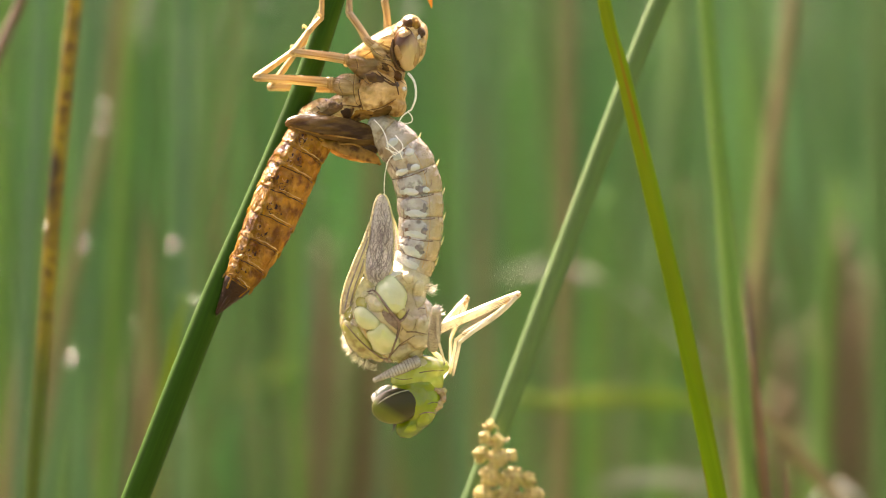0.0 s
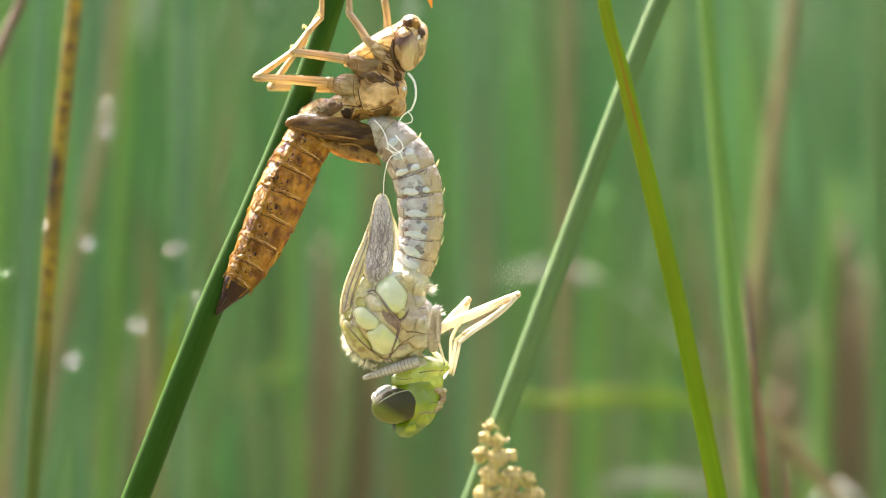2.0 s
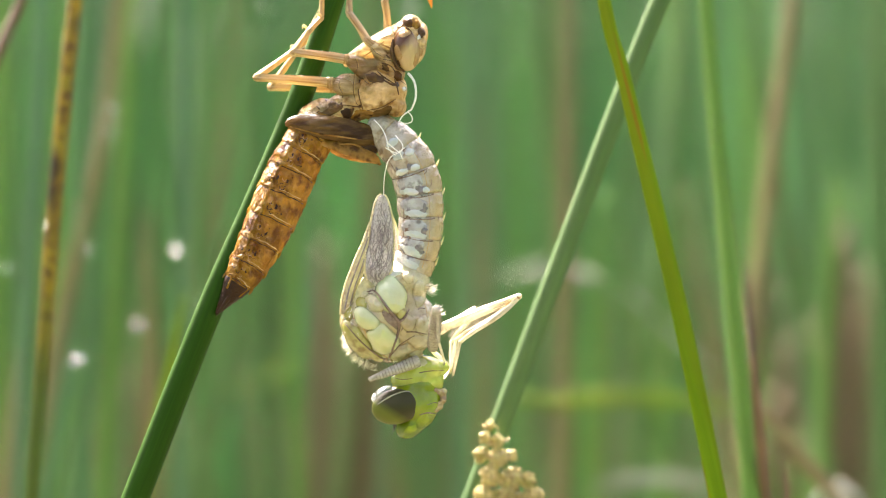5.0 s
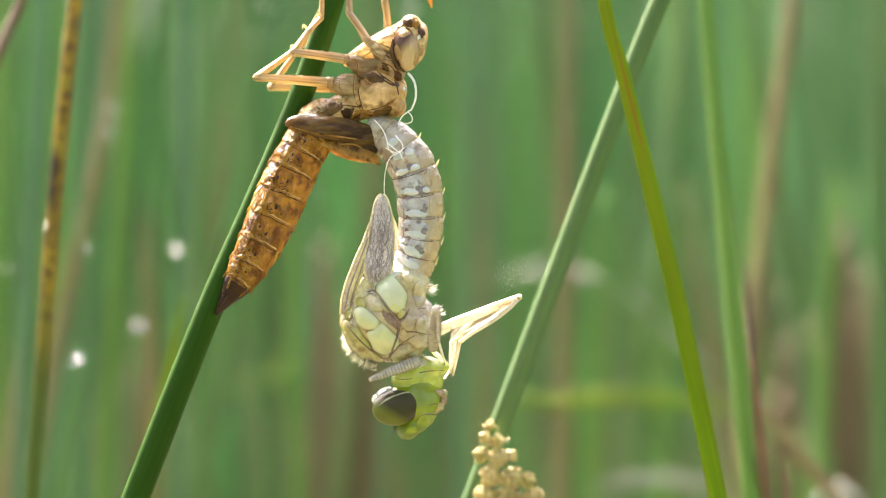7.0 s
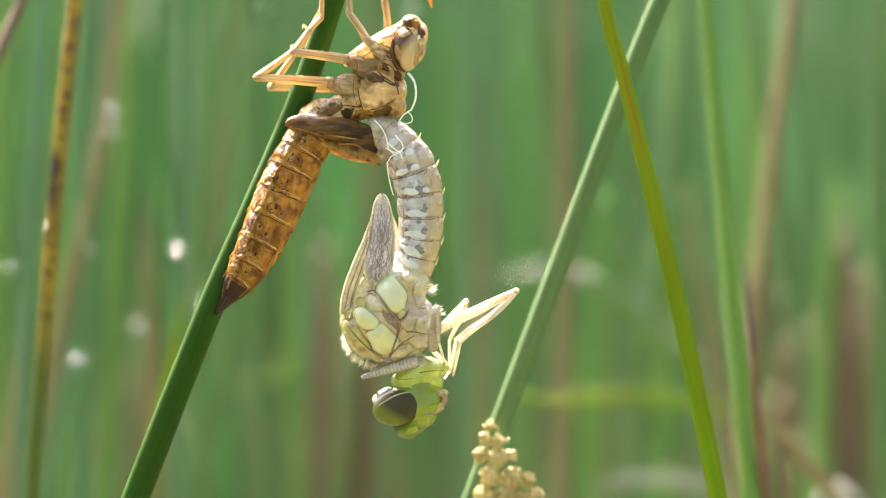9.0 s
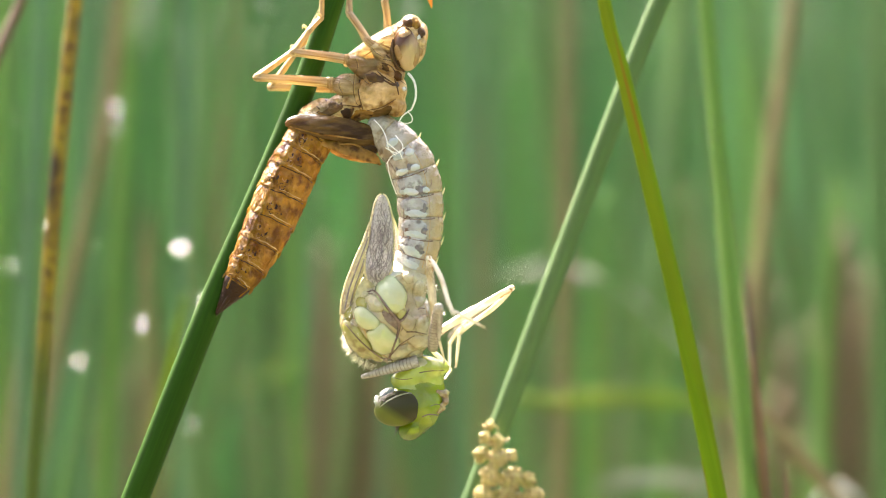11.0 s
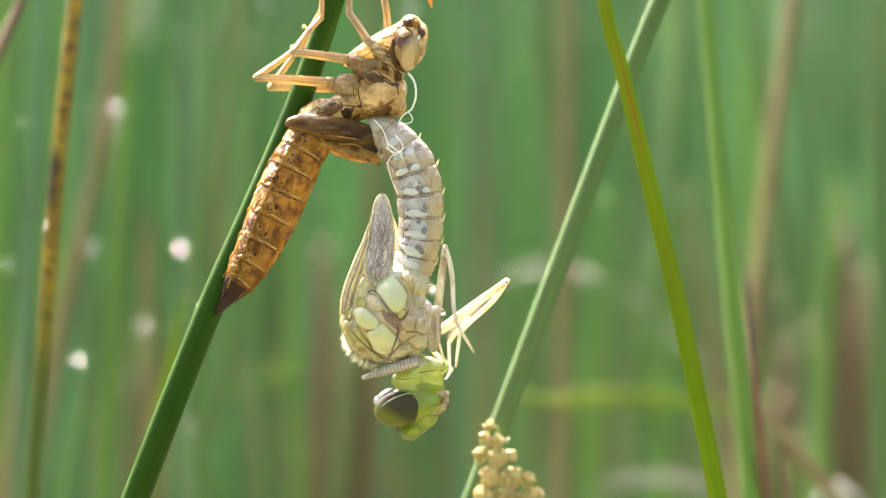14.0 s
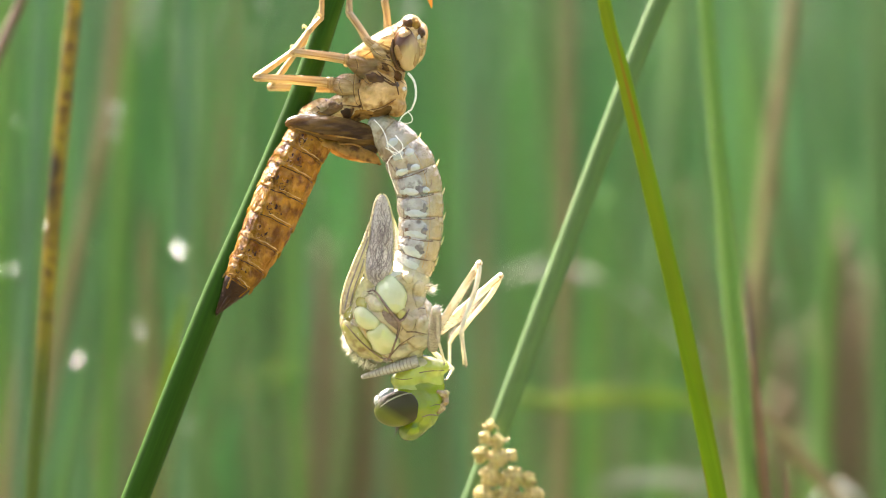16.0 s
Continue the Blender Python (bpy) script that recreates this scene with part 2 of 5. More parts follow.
M["mud"] = material("mud", ((0.055, 0.042, 0.028), (0.10, 0.08, 0.05), (0.05, 0.07, 0.025)), 6, 0.6, 0.0, 0.6, 9)
# bare mirror metal in place of water, for bright glints
M["dew"] = material("dew", ((0.84, 0.94, 0.87), (0.82, 0.92, 0.85)), 900, 0.40, 0.0, 0.0, spec=1.0, metal=1.0)
M["fly_body"] = material("fly_body", ((0.014, 0.015, 0.011), (0.034, 0.036, 0.028)), 1500, 0.3, 0.0, 0.6, coat=0.2, relief=1.0)
M["fly_eye"] = material("fly_eye", ((0.055, 0.012, 0.008), (0.075, 0.018, 0.012)), 900, 0.3, 0.0, 0.1)
M["fly_wing"] = material("fly_wing", ((0.052, 0.045, 0.038), (0.075, 0.066, 0.055)), 700, 0.6, 0.0, 0.3, clear=0.66, stretch=(0.3, 1.5, 1), spec=0.03)


# ---- building tools ----
def at(u, v, y=0.0):
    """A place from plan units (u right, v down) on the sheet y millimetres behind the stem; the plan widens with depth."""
    k = (REACH + y / 1000) / REACH
    return Vector(((u - 784) * UNIT * k, y / 1000, EYE.z - (v - 441) * UNIT * k))


def wide(r, y=0.0):
    return r * UNIT * (REACH + y / 1000) / REACH


def spline(keys, n):
    """n + 1 smooth steps through the keys (tuples of any length)."""
    ks = [np.array(k, float) for k in keys]
    ks = [2 * ks[0] - ks[1], *ks, 2 * ks[-1] - ks[-2]]
    res = []
    last = len(ks) - 3
    for i in range(n + 1):
        s = i / n * last
        j = min(int(s), last - 1)
        f = s - j
        a, b, c, d = ks[j:j + 4]
        res.append(0.5 * (2 * b + (c - a) * f + (2 * a - 5 * b + 4 * c - d) * f * f + (3 * b - a - 3 * c + d) * f ** 3))
    return res


ORG, POSE = {}, {}


def aim(a, b):
    """The pose of a piece that runs along its x from a to b."""
    x = (b - a).normalized()
    z = x.cross(Vector((0, 1, 0)))
    z = z.normalized() if z.length > 0.05 else Vector((0, 0, 1))
    y = z.cross(x).normalized()
    m = Matrix((x, y, z)).transposed().to_4x4()
    m.translation = a
    return m


def thing(name, base, label, category, group="", kind=""):
    e = new(name)
    e.empty_display_size = 0.004
    e.location = base
    ORG[e] = Vector(base)
    POSE[e] = Matrix.Translation(base)
    return tagged(e, label, category, group, kind)


def part(name, bm, mat, parent=None, label="", pivot=None, axis=None):
    """Link a bmesh in world places as one mesh under its thing (or as a thing with no parent). axis: the pose of its own space."""
    if not bm.verts:
        bm.free()
        return None
    piv = Vector(pivot) if pivot is not None else (ORG[parent] if parent else Vector((0, 0, 0)))
    pose_w = axis if axis is not None else Matrix.Translation(piv)
    bm.transform(pose_w.inverted())
    me = bpy.data.meshes.new(name)
    bm.to_mesh(me)
    bm.free()
    me.materials.append(M[mat])
    me.shade_smooth()
    ob = new(name, me)
    ob.matrix_basis = pose_w
    if parent:
        ob.parent = parent
        ob.matrix_basis = POSE[parent].inverted() @ pose_w
    ORG[ob], POSE[ob] = pose_w.translation.copy(), pose_w
    if label:
        tagged(ob, label)
    return ob


def fuse(ob, size, rounds=4):
    """Melt the overlapping forms of a mesh into one skin."""
    r = ob.modifiers.new("skin", "REMESH")
    r.mode, r.voxel_size, r.use_smooth_shade = "VOXEL", size, True
    s = ob.modifiers.new("soft", "SMOOTH")
    s.factor, s.iterations = 0.5, rounds
    return ob


def ring_skin(bm, rings, closed=True):
    """Skin a list of rings of points."""
    vs = [[bm.verts.new(p) for p in r] for r in rings]
    n = len(vs[0])
    for a, b in zip(vs, vs[1:]):
        for i in range(n):
            bm.faces.new((a[i], a[(i + 1) % n], b[(i + 1) % n], b[i]))
    if closed:
        bm.faces.new(vs[0][::-1])
        bm.faces.new(vs[-1])
    return vs


def loft(bm, pts, radii, sides=14, flat=1.0, ridges=0, rise=0.0, closed=True):
    """A tube along pts; flat: its depth over its width."""
    rings = []
    for i, p in enumerate(pts):
        tan = (pts[min(i + 1, len(pts) - 1)] - pts[max(i - 1, 0)]).normalized()
        a = tan.cross(Vector((0, 1, 0)))
        if a.length < 1e-4:
            a = Vector((1, 0, 0))
        a.normalize()
        b = a.cross(tan)
        r = radii[i]
        rings.append([p + (a * math.cos(q) + b * (math.sin(q) * flat)) * (r * (1 + rise * math.cos(ridges * q)))
                      for q in (math.tau * k / sides for k in range(sides))])
    ring_skin(bm, rings, closed)


def tube(bm, keys, n=12, sides=10, flat=1.0, ridges=0, rise=0.0):
    """keys: (u, v, y, r) in plan units and mm."""
    ks = spline(keys, n)
    loft(bm, [at(k[0], k[1], k[2]) for k in ks], [wide(max(k[3], 0.15), k[2]) for k in ks], sides, flat, ridges, rise)


def blob(bm, u, v, y, ru, rv, ry, turn=0.0, seg=20, rough=0.0, grow=1.0):
    """An egg form; ru, rv, ry plan units; turn: degrees clockwise on the plan."""
    m = Matrix.Translation(at(u, v, y)) @ Matrix.Rotation(radians(turn), 4, "Y") @ Matrix.Diagonal((ru * UNIT, ry * UNIT, rv * UNIT, 1))
    res = bmesh.ops.create_uvsphere(bm, u_segments=seg, v_segments=max(8, seg * 2 // 3), radius=1, matrix=m)
    if rough:
        c = at(u, v, y)
        for w in res["verts"]:
            w.co += (w.co - c) * rough * noise.noise(w.co * 700 * grow)
    return res["verts"]


def hairs(bm, u, v, y, n, length, way, spread, area, thick=0.5, seed=1):
    """A tuft of fine hairs round a place: way is degrees on the plan (0 right, 90 down)."""
    rnd = random.Random(seed)
    for _ in range(n):
        a = radians(way + rnd.gauss(0, spread))
        l0 = length * rnd.uniform(0.5, 1.15)
        u0, v0 = u + rnd.uniform(-1, 1) * area[0], v + rnd.uniform(-1, 1) * area[1]
        y0 = y + rnd.uniform(-1, 1) * 1.6
        a2 = a + rnd.gauss(0, 0.2)
        tube(bm, [(u0, v0, y0, thick), (u0 + math.cos(a) * l0 * 0.5, v0 + math.sin(a) * l0 * 0.5, y0 + rnd.gauss(0, 0.2), thick * 0.7),
                  (u0 + math.cos(a2) * l0, v0 + math.sin(a2) * l0, y0 + rnd.gauss(0, 0.4), 0.15)], 3, 3)


def surface(obs):
    """The outer faces of finished parts, to lay plates and seams on."""
    bpy.context.view_layer.update()
    dg = bpy.context.evaluated_depsgraph_get()
    vs, fs = [], []
    for ob in obs:
        ev = ob.evaluated_get(dg)
        me = ev.to_mesh()
        b = len(vs)
        mw = ob.matrix_world
        vs += [mw @ v.co for v in me.vertices]
        fs += [tuple(b + i for i in p.vertices) for p in me.polygons]
        ev.to_mesh_clear()
    return BVHTree.FromPolygons(vs, fs)


def drape(surf, u, v):
    """Where the plan place (u, v) meets the body's near side, and the way out of it."""
    way = (at(u, v) - EYE).normalized()
    p, nr, _, _ = surf.ray_cast(EYE, way)
    if p is None:
        return None
    return p, (nr if nr.dot(way) < 0 else -nr)


def plate(surf, u, v, a, b, turn=0.0, dome=2.0, wobble=0.12, seed=0, power=0.6):
    """A swollen plate that follows the body: half-sizes a and b, domed by so many plan units."""
    c, sn = math.cos(radians(turn)), math.sin(radians(turn))
    mid = drape(surf, u, v)
    bm = bmesh.new()
    if mid is None:
        return bm
    top = bm.verts.new(mid[0] + mid[1] * dome * UNIT)
    low = bm.verts.new(mid[0] - mid[1] * 6 * UNIT)
    sectors, steps = 26, 7
    last = [(mid[0], mid[1])] * sectors
    prev = [top] * sectors
    for i in range(1, steps + 1):
        f = i / steps
        cur = []
        for k in range(sectors):
            q = math.tau * k / sectors
            w = 1 + wobble * 2 * noise.noise(Vector((math.cos(q) * 1.3, math.sin(q) * 1.3, u * 0.37 + seed)))
            x, z = a * f * w * math.cos(q), b * f * w * math.sin(q)
            hit = drape(surf, u + x * c - z * sn, v + x * sn + z * c)
            if hit is None or (hit[0] - last[k][0]).length > 0.0025:
                hit = last[k]
            last[k] = hit
            lift = dome * max(0.0, 1 - f * f) ** power - (1.0 if i == steps else 0)
            cur.append(bm.verts.new(hit[0] + hit[1] * lift * UNIT))
        for k in range(sectors):
            k2 = (k + 1) % sectors
            if i == 1:
                bm.faces.new((top, cur[k], cur[k2]))
            else:
                bm.faces.new((prev[k], cur[k], cur[k2], prev[k2]))
        prev = cur
    for k in range(sectors):
        bm.faces.new((prev[k], low, prev[(k + 1) % sectors]))
    bmesh.ops.remove_doubles(bm, verts=bm.verts, dist=2e-6)
    bmesh.ops.recalc_face_normals(bm, faces=bm.faces)
    return bm


def seam(surf, keys, n=20, sides=7, up=0.1):
    """A ridge or seam line laid on the body through (u, v, r)."""
    pts, rad = [], []
    for k in spline(keys, n):
        hit = drape(surf, k[0], k[1])
        if hit and (not pts or (hit[0] - pts[-1]).length < 0.0025):
            pts.append(hit[0] + hit[1] * k[2] * up * UNIT)
            rad.append(k[2] * UNIT)
    bm = bmesh.new()
    if len(pts) > 2:
        loft(bm, pts, rad, sides)
    return bm


# ---- ground ----
def build_ground():
    bm = bmesh.new()
    steps = [0, 0.15, 0.3, 0.5, 0.75, 1, 1.4, 2, 3, 4.5, 7, 12, 25, 60, 150, 500, 3000]
    rings = []
    for r in steps[1:]:
        ring = []
        for k in range(72):
            a = math.tau * k / 72
            h = 0.035 * noise.noise(Vector((math.cos(a) * r * 2.2, math.sin(a) * r * 2.2, 0.3))) if r < 20 else 0
            ring.append(Vector((math.cos(a) * r, math.sin(a) * r, h)))
        rings.append(ring)
    inner = ring_skin(bm, rings, False)[0]
    c = bm.verts.new((0, 0, 0))
    for k in range(72):
        bm.faces.new((inner[k], inner[(k + 1) % 72], c))
    bmesh.ops.recalc_face_normals(bm, faces=bm.faces)
    return tagged(part("ground", bm, "mud"), "wet brown marsh soil with green patches under the rushes", "ground", kind="structure")


def stand_mesh(name, mat, seeds, count, near, far, half, tall, thick, lean, label, behind=False):
    """Many rush stems in one mesh, over a wedge of the marsh."""
    rnd = random.Random(seeds)
    verts, faces = [], []
    for _ in range(count):
        d = math.sqrt(rnd.uniform(near * near, far * far))
        if behind:
            a = rnd.uniform(half, math.tau - half)
        else:
            a = rnd.uniform(-half, half)
        x, y = math.sin(a) * d, math.cos(a) * d - REACH
        h = rnd.uniform(*tall)
        r = rnd.uniform(*thick)
        la, ll = rnd.uniform(0, math.tau), abs(rnd.gauss(0, lean)) * h
        bend = rnd.uniform(0.6, 2.0)
        base = len(verts)
        sides, rows_n = 5, 6
        for i in range(rows_n):
            f = i / (rows_n - 1)
            off = ll * f ** (1 + bend * 0.5)
            rr = r * (1 - 0.85 * f ** 2.5)
            for k in range(sides):
                q = math.tau * k / sides
                verts.append((x + math.cos(la) * off + math.cos(q) * rr, y + math.sin(la) * off + math.sin(q) * rr, f * h - 0.03))
        for i in range(rows_n - 1):
            for k in range(sides):
                p, q = base + i * sides + k, base + i * sides + (k + 1) % sides
                faces.append((p, q, q + sides, p + sides))
    me = bpy.data.meshes.new(name)
    me.from_pydata(verts, [], faces)
    me.materials.append(M[mat])
    me.shade_smooth()
    return tagged(new(name, me), label, "rushes", kind="stuff")


def build_woods():
    rnd = random.Random(5)
    verts, faces = [], []
    for c in range(150):
        a = math.tau * c / 150 + rnd.uniform(-0.02, 0.02)
        d = rnd.uniform(38, 55)
        h = rnd.uniform(4, 9)
        for _ in range(90):
            p = Vector((math.sin(a) * d + rnd.gauss(0, 1.4), math.cos(a) * d + rnd.gauss(0, 1.4), rnd.uniform(0.1, 1) * h))
            s = rnd.uniform(0.3, 0.7)
            e1 = Vector((rnd.gauss(0, 1), rnd.gauss(0, 1), rnd.gauss(0, 1))).normalized() * s
            e2 = e1.cross(Vector((rnd.gauss(0, 1), rnd.gauss(0, 1), rnd.gauss(0, 1)))).normalized() * s * 0.7
            b = len(verts)
            verts += [p - e1, p - e2, p + e1, p + e2]
            faces.append((b, b + 1, b + 2, b + 3))
    me = bpy.data.meshes.new("far_woods")
    me.from_pydata([tuple(v) for v in verts], [], faces)
    me.materials.append(M["woods"])
    tagged(new("far_woods", me), "far dark green bushes round the marsh", "bushes", kind="stuff")


build_ground()
build_woods()
stand_mesh("rush_stand", "stand", 11, 2500, 1.0, 5.0, 0.6, (0.85, 1.15), (0.0016, 0.0034), 0.07, "dense stand of upright green rushes in the marsh")
stand_mesh("far_rush_stand", "stand", 12, 7500, 3.5, 9.0, 0.65, (1.1, 1.5), (0.002, 0.004), 0.06, "far stand of tall green rushes")
stand_mesh("dead_rush_stand", "stand_dry", 13, 1500, 0.95, 4.0, 0.6, (0.28, 0.56), (0.0014, 0.003), 0.2, "dead brown rush stems low in the green stand")
stand_mesh("side_rush_stand", "stand", 14, 5000, 0.75, 4.2, 0.6, (0.85, 1.3), (0.0016, 0.0032), 0.08, "green rushes all round the open spot", behind=True)


# ---- plants near the lens ----
def stem(name, keys, mat, label, category="rush", n=26, sides=14, flat=1.0, grounded=True, group="rush stems", y0=None):
    """One plant stem through plan keys (u, v, y, r), carried on down to the ground."""
    ks = spline(keys, n)
    pts = [at(k[0], k[1], k[2]) for k in ks]
    rad = [wide(max(k[3], 0.3), k[2]) for k in ks]
    if grounded:
        way = (pts[-1] - pts[-5]).normalized()
        way = (way + Vector((0, 0, -0.6))).normalized()
        p, d = pts[-1], (pts[-1] - pts[-2]).normalized()
        while p.z > -0.01:
            d = (d * 0.8 + way * 0.2).normalized()
            p = p + d * 0.03
            pts.append(p)
            rad.append(rad[-1] * 1.01)
    bm = bmesh.new()
    loft(bm, pts, rad, sides, flat)
    base = pts[-1]
    ax = aim(pts[len(pts) // 2], pts[len(pts) // 4])
    ax.translation = base
    ob = part(name, bm, mat, axis=ax)
    return tagged(ob, label, category, group)


def build_near_plants():
    # the stem that carries the skin, cut off well above it
    stem("rush_stem", [(700, -420, 1.5, 14), (645, -180, 1.5, 18.5), (590, 0, 1.5, 20), (527, 185, 1.5, 22), (450, 368, 1.5, 23), (366, 560, 1.5, 23.5), (239, 884, 1.5, 24.5), (126, 1180, 1.5, 26)],
         "rush", "smooth dark green rush stem carrying the insect skin", n=60, sides=28)
    stem("rush_stem", [(168, -300, 50, 13), (133, 0, 48, 13), (102, 300, 46, 14), (81, 560, 45, 14), (56, 884, 44, 13), (38, 1200, 44, 13)],
         "rush_brown", "yellow-brown rush stem with dark rotten patches", n=40)
    stem("rush_stem", [(70, -120, 60, 8), (38, 0, 60, 9), (-6, 105, 58, 9), (-70, 300, 55, 9), (-150, 900, 55, 9)], "rush_dark", "thin dark brown rush stem, leaning")
    stem("rush_stem", [(1310, -320, 26, 14), (1169, 0, 25, 17), (1098, 180, 25, 17.5), (993, 460, 25, 18), (903, 704, 25, 18.5), (839, 878, 26, 18.5), (716, 1200, 26, 19)],
         "rush_grey", "leaning grey-green rush stem behind the sedge leaf", n=40)
    stem("sedge", [(1010, -380, 12, 6), (1069, 0, 12, 12), (1100, 120, 12, 13), (1134, 260, 12, 14.5), (1170, 410, 12, 15.5), (1214, 600, 12, 16), (1271, 884, 12, 16.5), (1330, 1200, 12, 17)],
         "blade_lime", "bright yellow-green sedge leaf, slightly arched", "sedge", n=40, flat=0.22, group="")
    stem("rush_stem", [(1236, -300, 62, 11), (1250, 0, 62, 13), (1266, 200, 62, 14), (1290, 460, 62, 16), (1312, 680, 62, 17), (1330, 884, 62, 17), (1345, 1200, 62, 17)],
         "rush_pale", "pale green rush stem with dew drops", n=40)
    stem("rush_stem", [(1322, 470, 50, 0.6), (1326, 540, 50, 5), (1338, 700, 50, 8), (1353, 884, 62, 10), (1370, 1200, 62, 10)], "rush_dark", "thin brown withered rush tip")
    stem("rush_stem", [(1392, 822, 40, 1), (1394, 850, 40, 4), (1396, 900, 40, 5), (1400, 1200, 40, 5)], "rush_dark", "grey withered stub of a rush")
    # softer ones further behind
    for keys, y, mat, label in (
            (((236, -300, 9), (212, 0, 11), (182, 240, 12), (136, 450, 12), (104, 600, 12), (50, 884, 12)), 165, "rush_dry", "dry brown rush stem"),
            (((90, -300, 10), (78, 0, 12), (64, 300, 13), (46, 600, 13), (34, 884, 13)), 150, "rush_teal", "blue-green rush stem"),
            (((200, 160, 1), (178, 300, 8), (146, 480, 11), (118, 650, 12), (84, 884, 12)), 180, "rush_teal", "blue-green rush shoot"),
            (((326, -300, 9), (324, 0, 11), (321, 440, 12), (320, 884, 12)), 185, "rush_teal", "blue-green rush stem"),
            (((245, -300, 10), (234, 0, 11), (212, 400, 12), (180, 884, 13)), 170, "rush_pale", "pale green rush stem"),
            (((262, 380, 2), (262, 470, 10), (266, 660, 13), (262, 884, 13)), 190, "rush_dry", "dead brown rush stem"),
            (((326, 520, 1), (314, 590, 6), (296, 680, 9), (268, 800, 9), (252, 884, 9)), 90, "blade_lime", "yellow-green rush shoot"),
            (((12, -300, 10), (8, 0, 12), (0, 440, 13), (-8, 884, 13)), 200, "rush_pale", "pale green rush stem"),
            (((44, 560, 2), (34, 680, 11), (20, 800, 14), (8, 884, 14)), 160, "rush_dry", "dead brown rush stem"),
            (((375, -300, 10), (368, 0, 12), (356, 440, 13), (346, 884, 14)), 210, "rush_soft", "green rush stem"),
            (((428, -300, 10), (436, 0, 11), (452, 440, 12), (470, 884, 13)), 230, "rush_soft", "green rush stem"),
            (((1418, -300, 10), (1402, 0, 12), (1376, 200, 13), (1348, 440, 13), (1334, 560, 13), (1306, 884, 13)), 180, "rush_dry", "dry tan rush stem"),
            (((1474, 310, 1), (1474, 390, 10), (1466, 520, 13), (1458, 700, 12), (1450, 884, 12)), 230, "rush_pale", "short yellow-green rush shoot"),
            (((1542, -300, 10), (1548, 0, 12), (1552, 440, 13), (1560, 884, 14)), 250, "rush_soft", "pale green rush stem"),
            (((945, -300, 10), (954, 0, 12), (978, 440, 14), (1014, 884, 14)), 260, "rush_soft", "green rush stem"),
            (((1225, -300, 10), (1210, 0, 12), (1170, 440, 13), (1122, 884, 14)), 280, "rush_soft", "green rush stem"),
            (((845, -300, 10), (840, 0, 12), (830, 440, 13), (818, 884, 14)), 300, "rush_teal", "blue-green rush stem"),
            (((1310, -300, 10), (1322, 0, 11), (1400, 440, 12), (1470, 884, 13)), 240, "rush_soft", "green rush stem")):
        stem("rush_stem", [(u, v, y, r) for u, v, r in keys], mat, label + ", upright in the marsh", n=20, sides=10)
    rnd = random.Random(31)
    for k in range(44):
        u0 = -60 + 1700 * (k + rnd.random()) / 44
        u1, y, r = u0 + rnd.gauss(0, 55), rnd.uniform(190, 560), rnd.uniform(6, 13)
        mat, words = rnd.choice((("rush_teal", "blue-green rush stem"), ("rush_pale", "pale green rush stem"), ("rush_soft", "green rush stem"), ("rush_teal", "blue-green rush stem"), ("rush_soft", "green rush stem"), ("rush_pale", "pale green rush stem"), ("rush_dry", "dry brown rush stem")))
        top = rnd.choice((-300, -300, -300, 60, 330))
        stem("rush_stem", [(u0, top, y, r * 0.2 if top > 0 else r * 0.7), (u0 * 0.8 + u1 * 0.2, top + 160, y, r * 0.8), (0.5 * (u0 + u1) + rnd.gauss(0, 8), 560, y, r), (u1, 884, y, r), (u1 + 0.3 * (u1 - u0), 1150, y, r)],
             mat, words + ", upright in the marsh", n=14, sides=10)
    for u0, top, y, r in ((575, 430, 420, 22), (620, 520, 470, 24), (655, 480, 520, 20), (1490, 400, 430, 24), (1535, 470, 480, 24), (1450, 560, 520, 22), (1345, 500, 470, 20), (1395, 600, 450, 20), (255, 560, 480, 18)):
        stem("rush_stem", [(u0 + 6, top, y, r * 0.3), (u0, top + 120, y, r), (u0 - 8, 700, y, r), (u0 - 14, 884, y, r), (u0 - 20, 1150, y, r)], "rush_rot", "dead brown rush stem, low in the marsh", n=14, sides=10)
    # tips and fallen blades
    for keys, mat in (([(900, 704, 220, 3), (1000, 711, 220, 9), (1110, 704, 225, 9), (1210, 712, 230, 8), (1320, 730, 230, 2)], "blade_lime"),
                      ([(885, 492, 260, 2), (945, 481, 258, 7), (1010, 484, 256, 8), (1065, 492, 250, 2)], "leaf_pale"),
                      ([(1050, 862, 230, 2), (1110, 852, 230, 6), (1190, 849, 230, 7), (1260, 862, 230, 2)], "leaf_pale"),
                      ([(400, 690, 420, 2), (480, 664, 420, 6), (560, 610, 420, 6), (640, 566, 420, 2)], "blade_lime"),
                      ([(1335, 715, 120, 3), (1385, 770, 120, 10), (1436, 830, 120, 13), (1520, 930, 120, 11)], "rush_dry"),
                      ([(1080, 500, 280, 1.5), (1130, 532, 280, 5), (1190, 590, 280, 5), (1260, 660, 280, 1.5)], "leaf_pale")):
        stem("bent_sedge", keys, mat, "bent leaf caught across the rushes", "sedge", n=16, sides=10, flat=0.4, grounded=False, group="bent sedges")
    # a pale dry leaf in the corner
    stem("dry_leaf", [(1430, 905, 190, 2), (1470, 870, 190, 8), (1505, 876, 190, 9), (1540, 930, 190, 5)], "leaf_pale", "pale dry curled leaf low between the rushes", "leaf", grounded=False, group="")


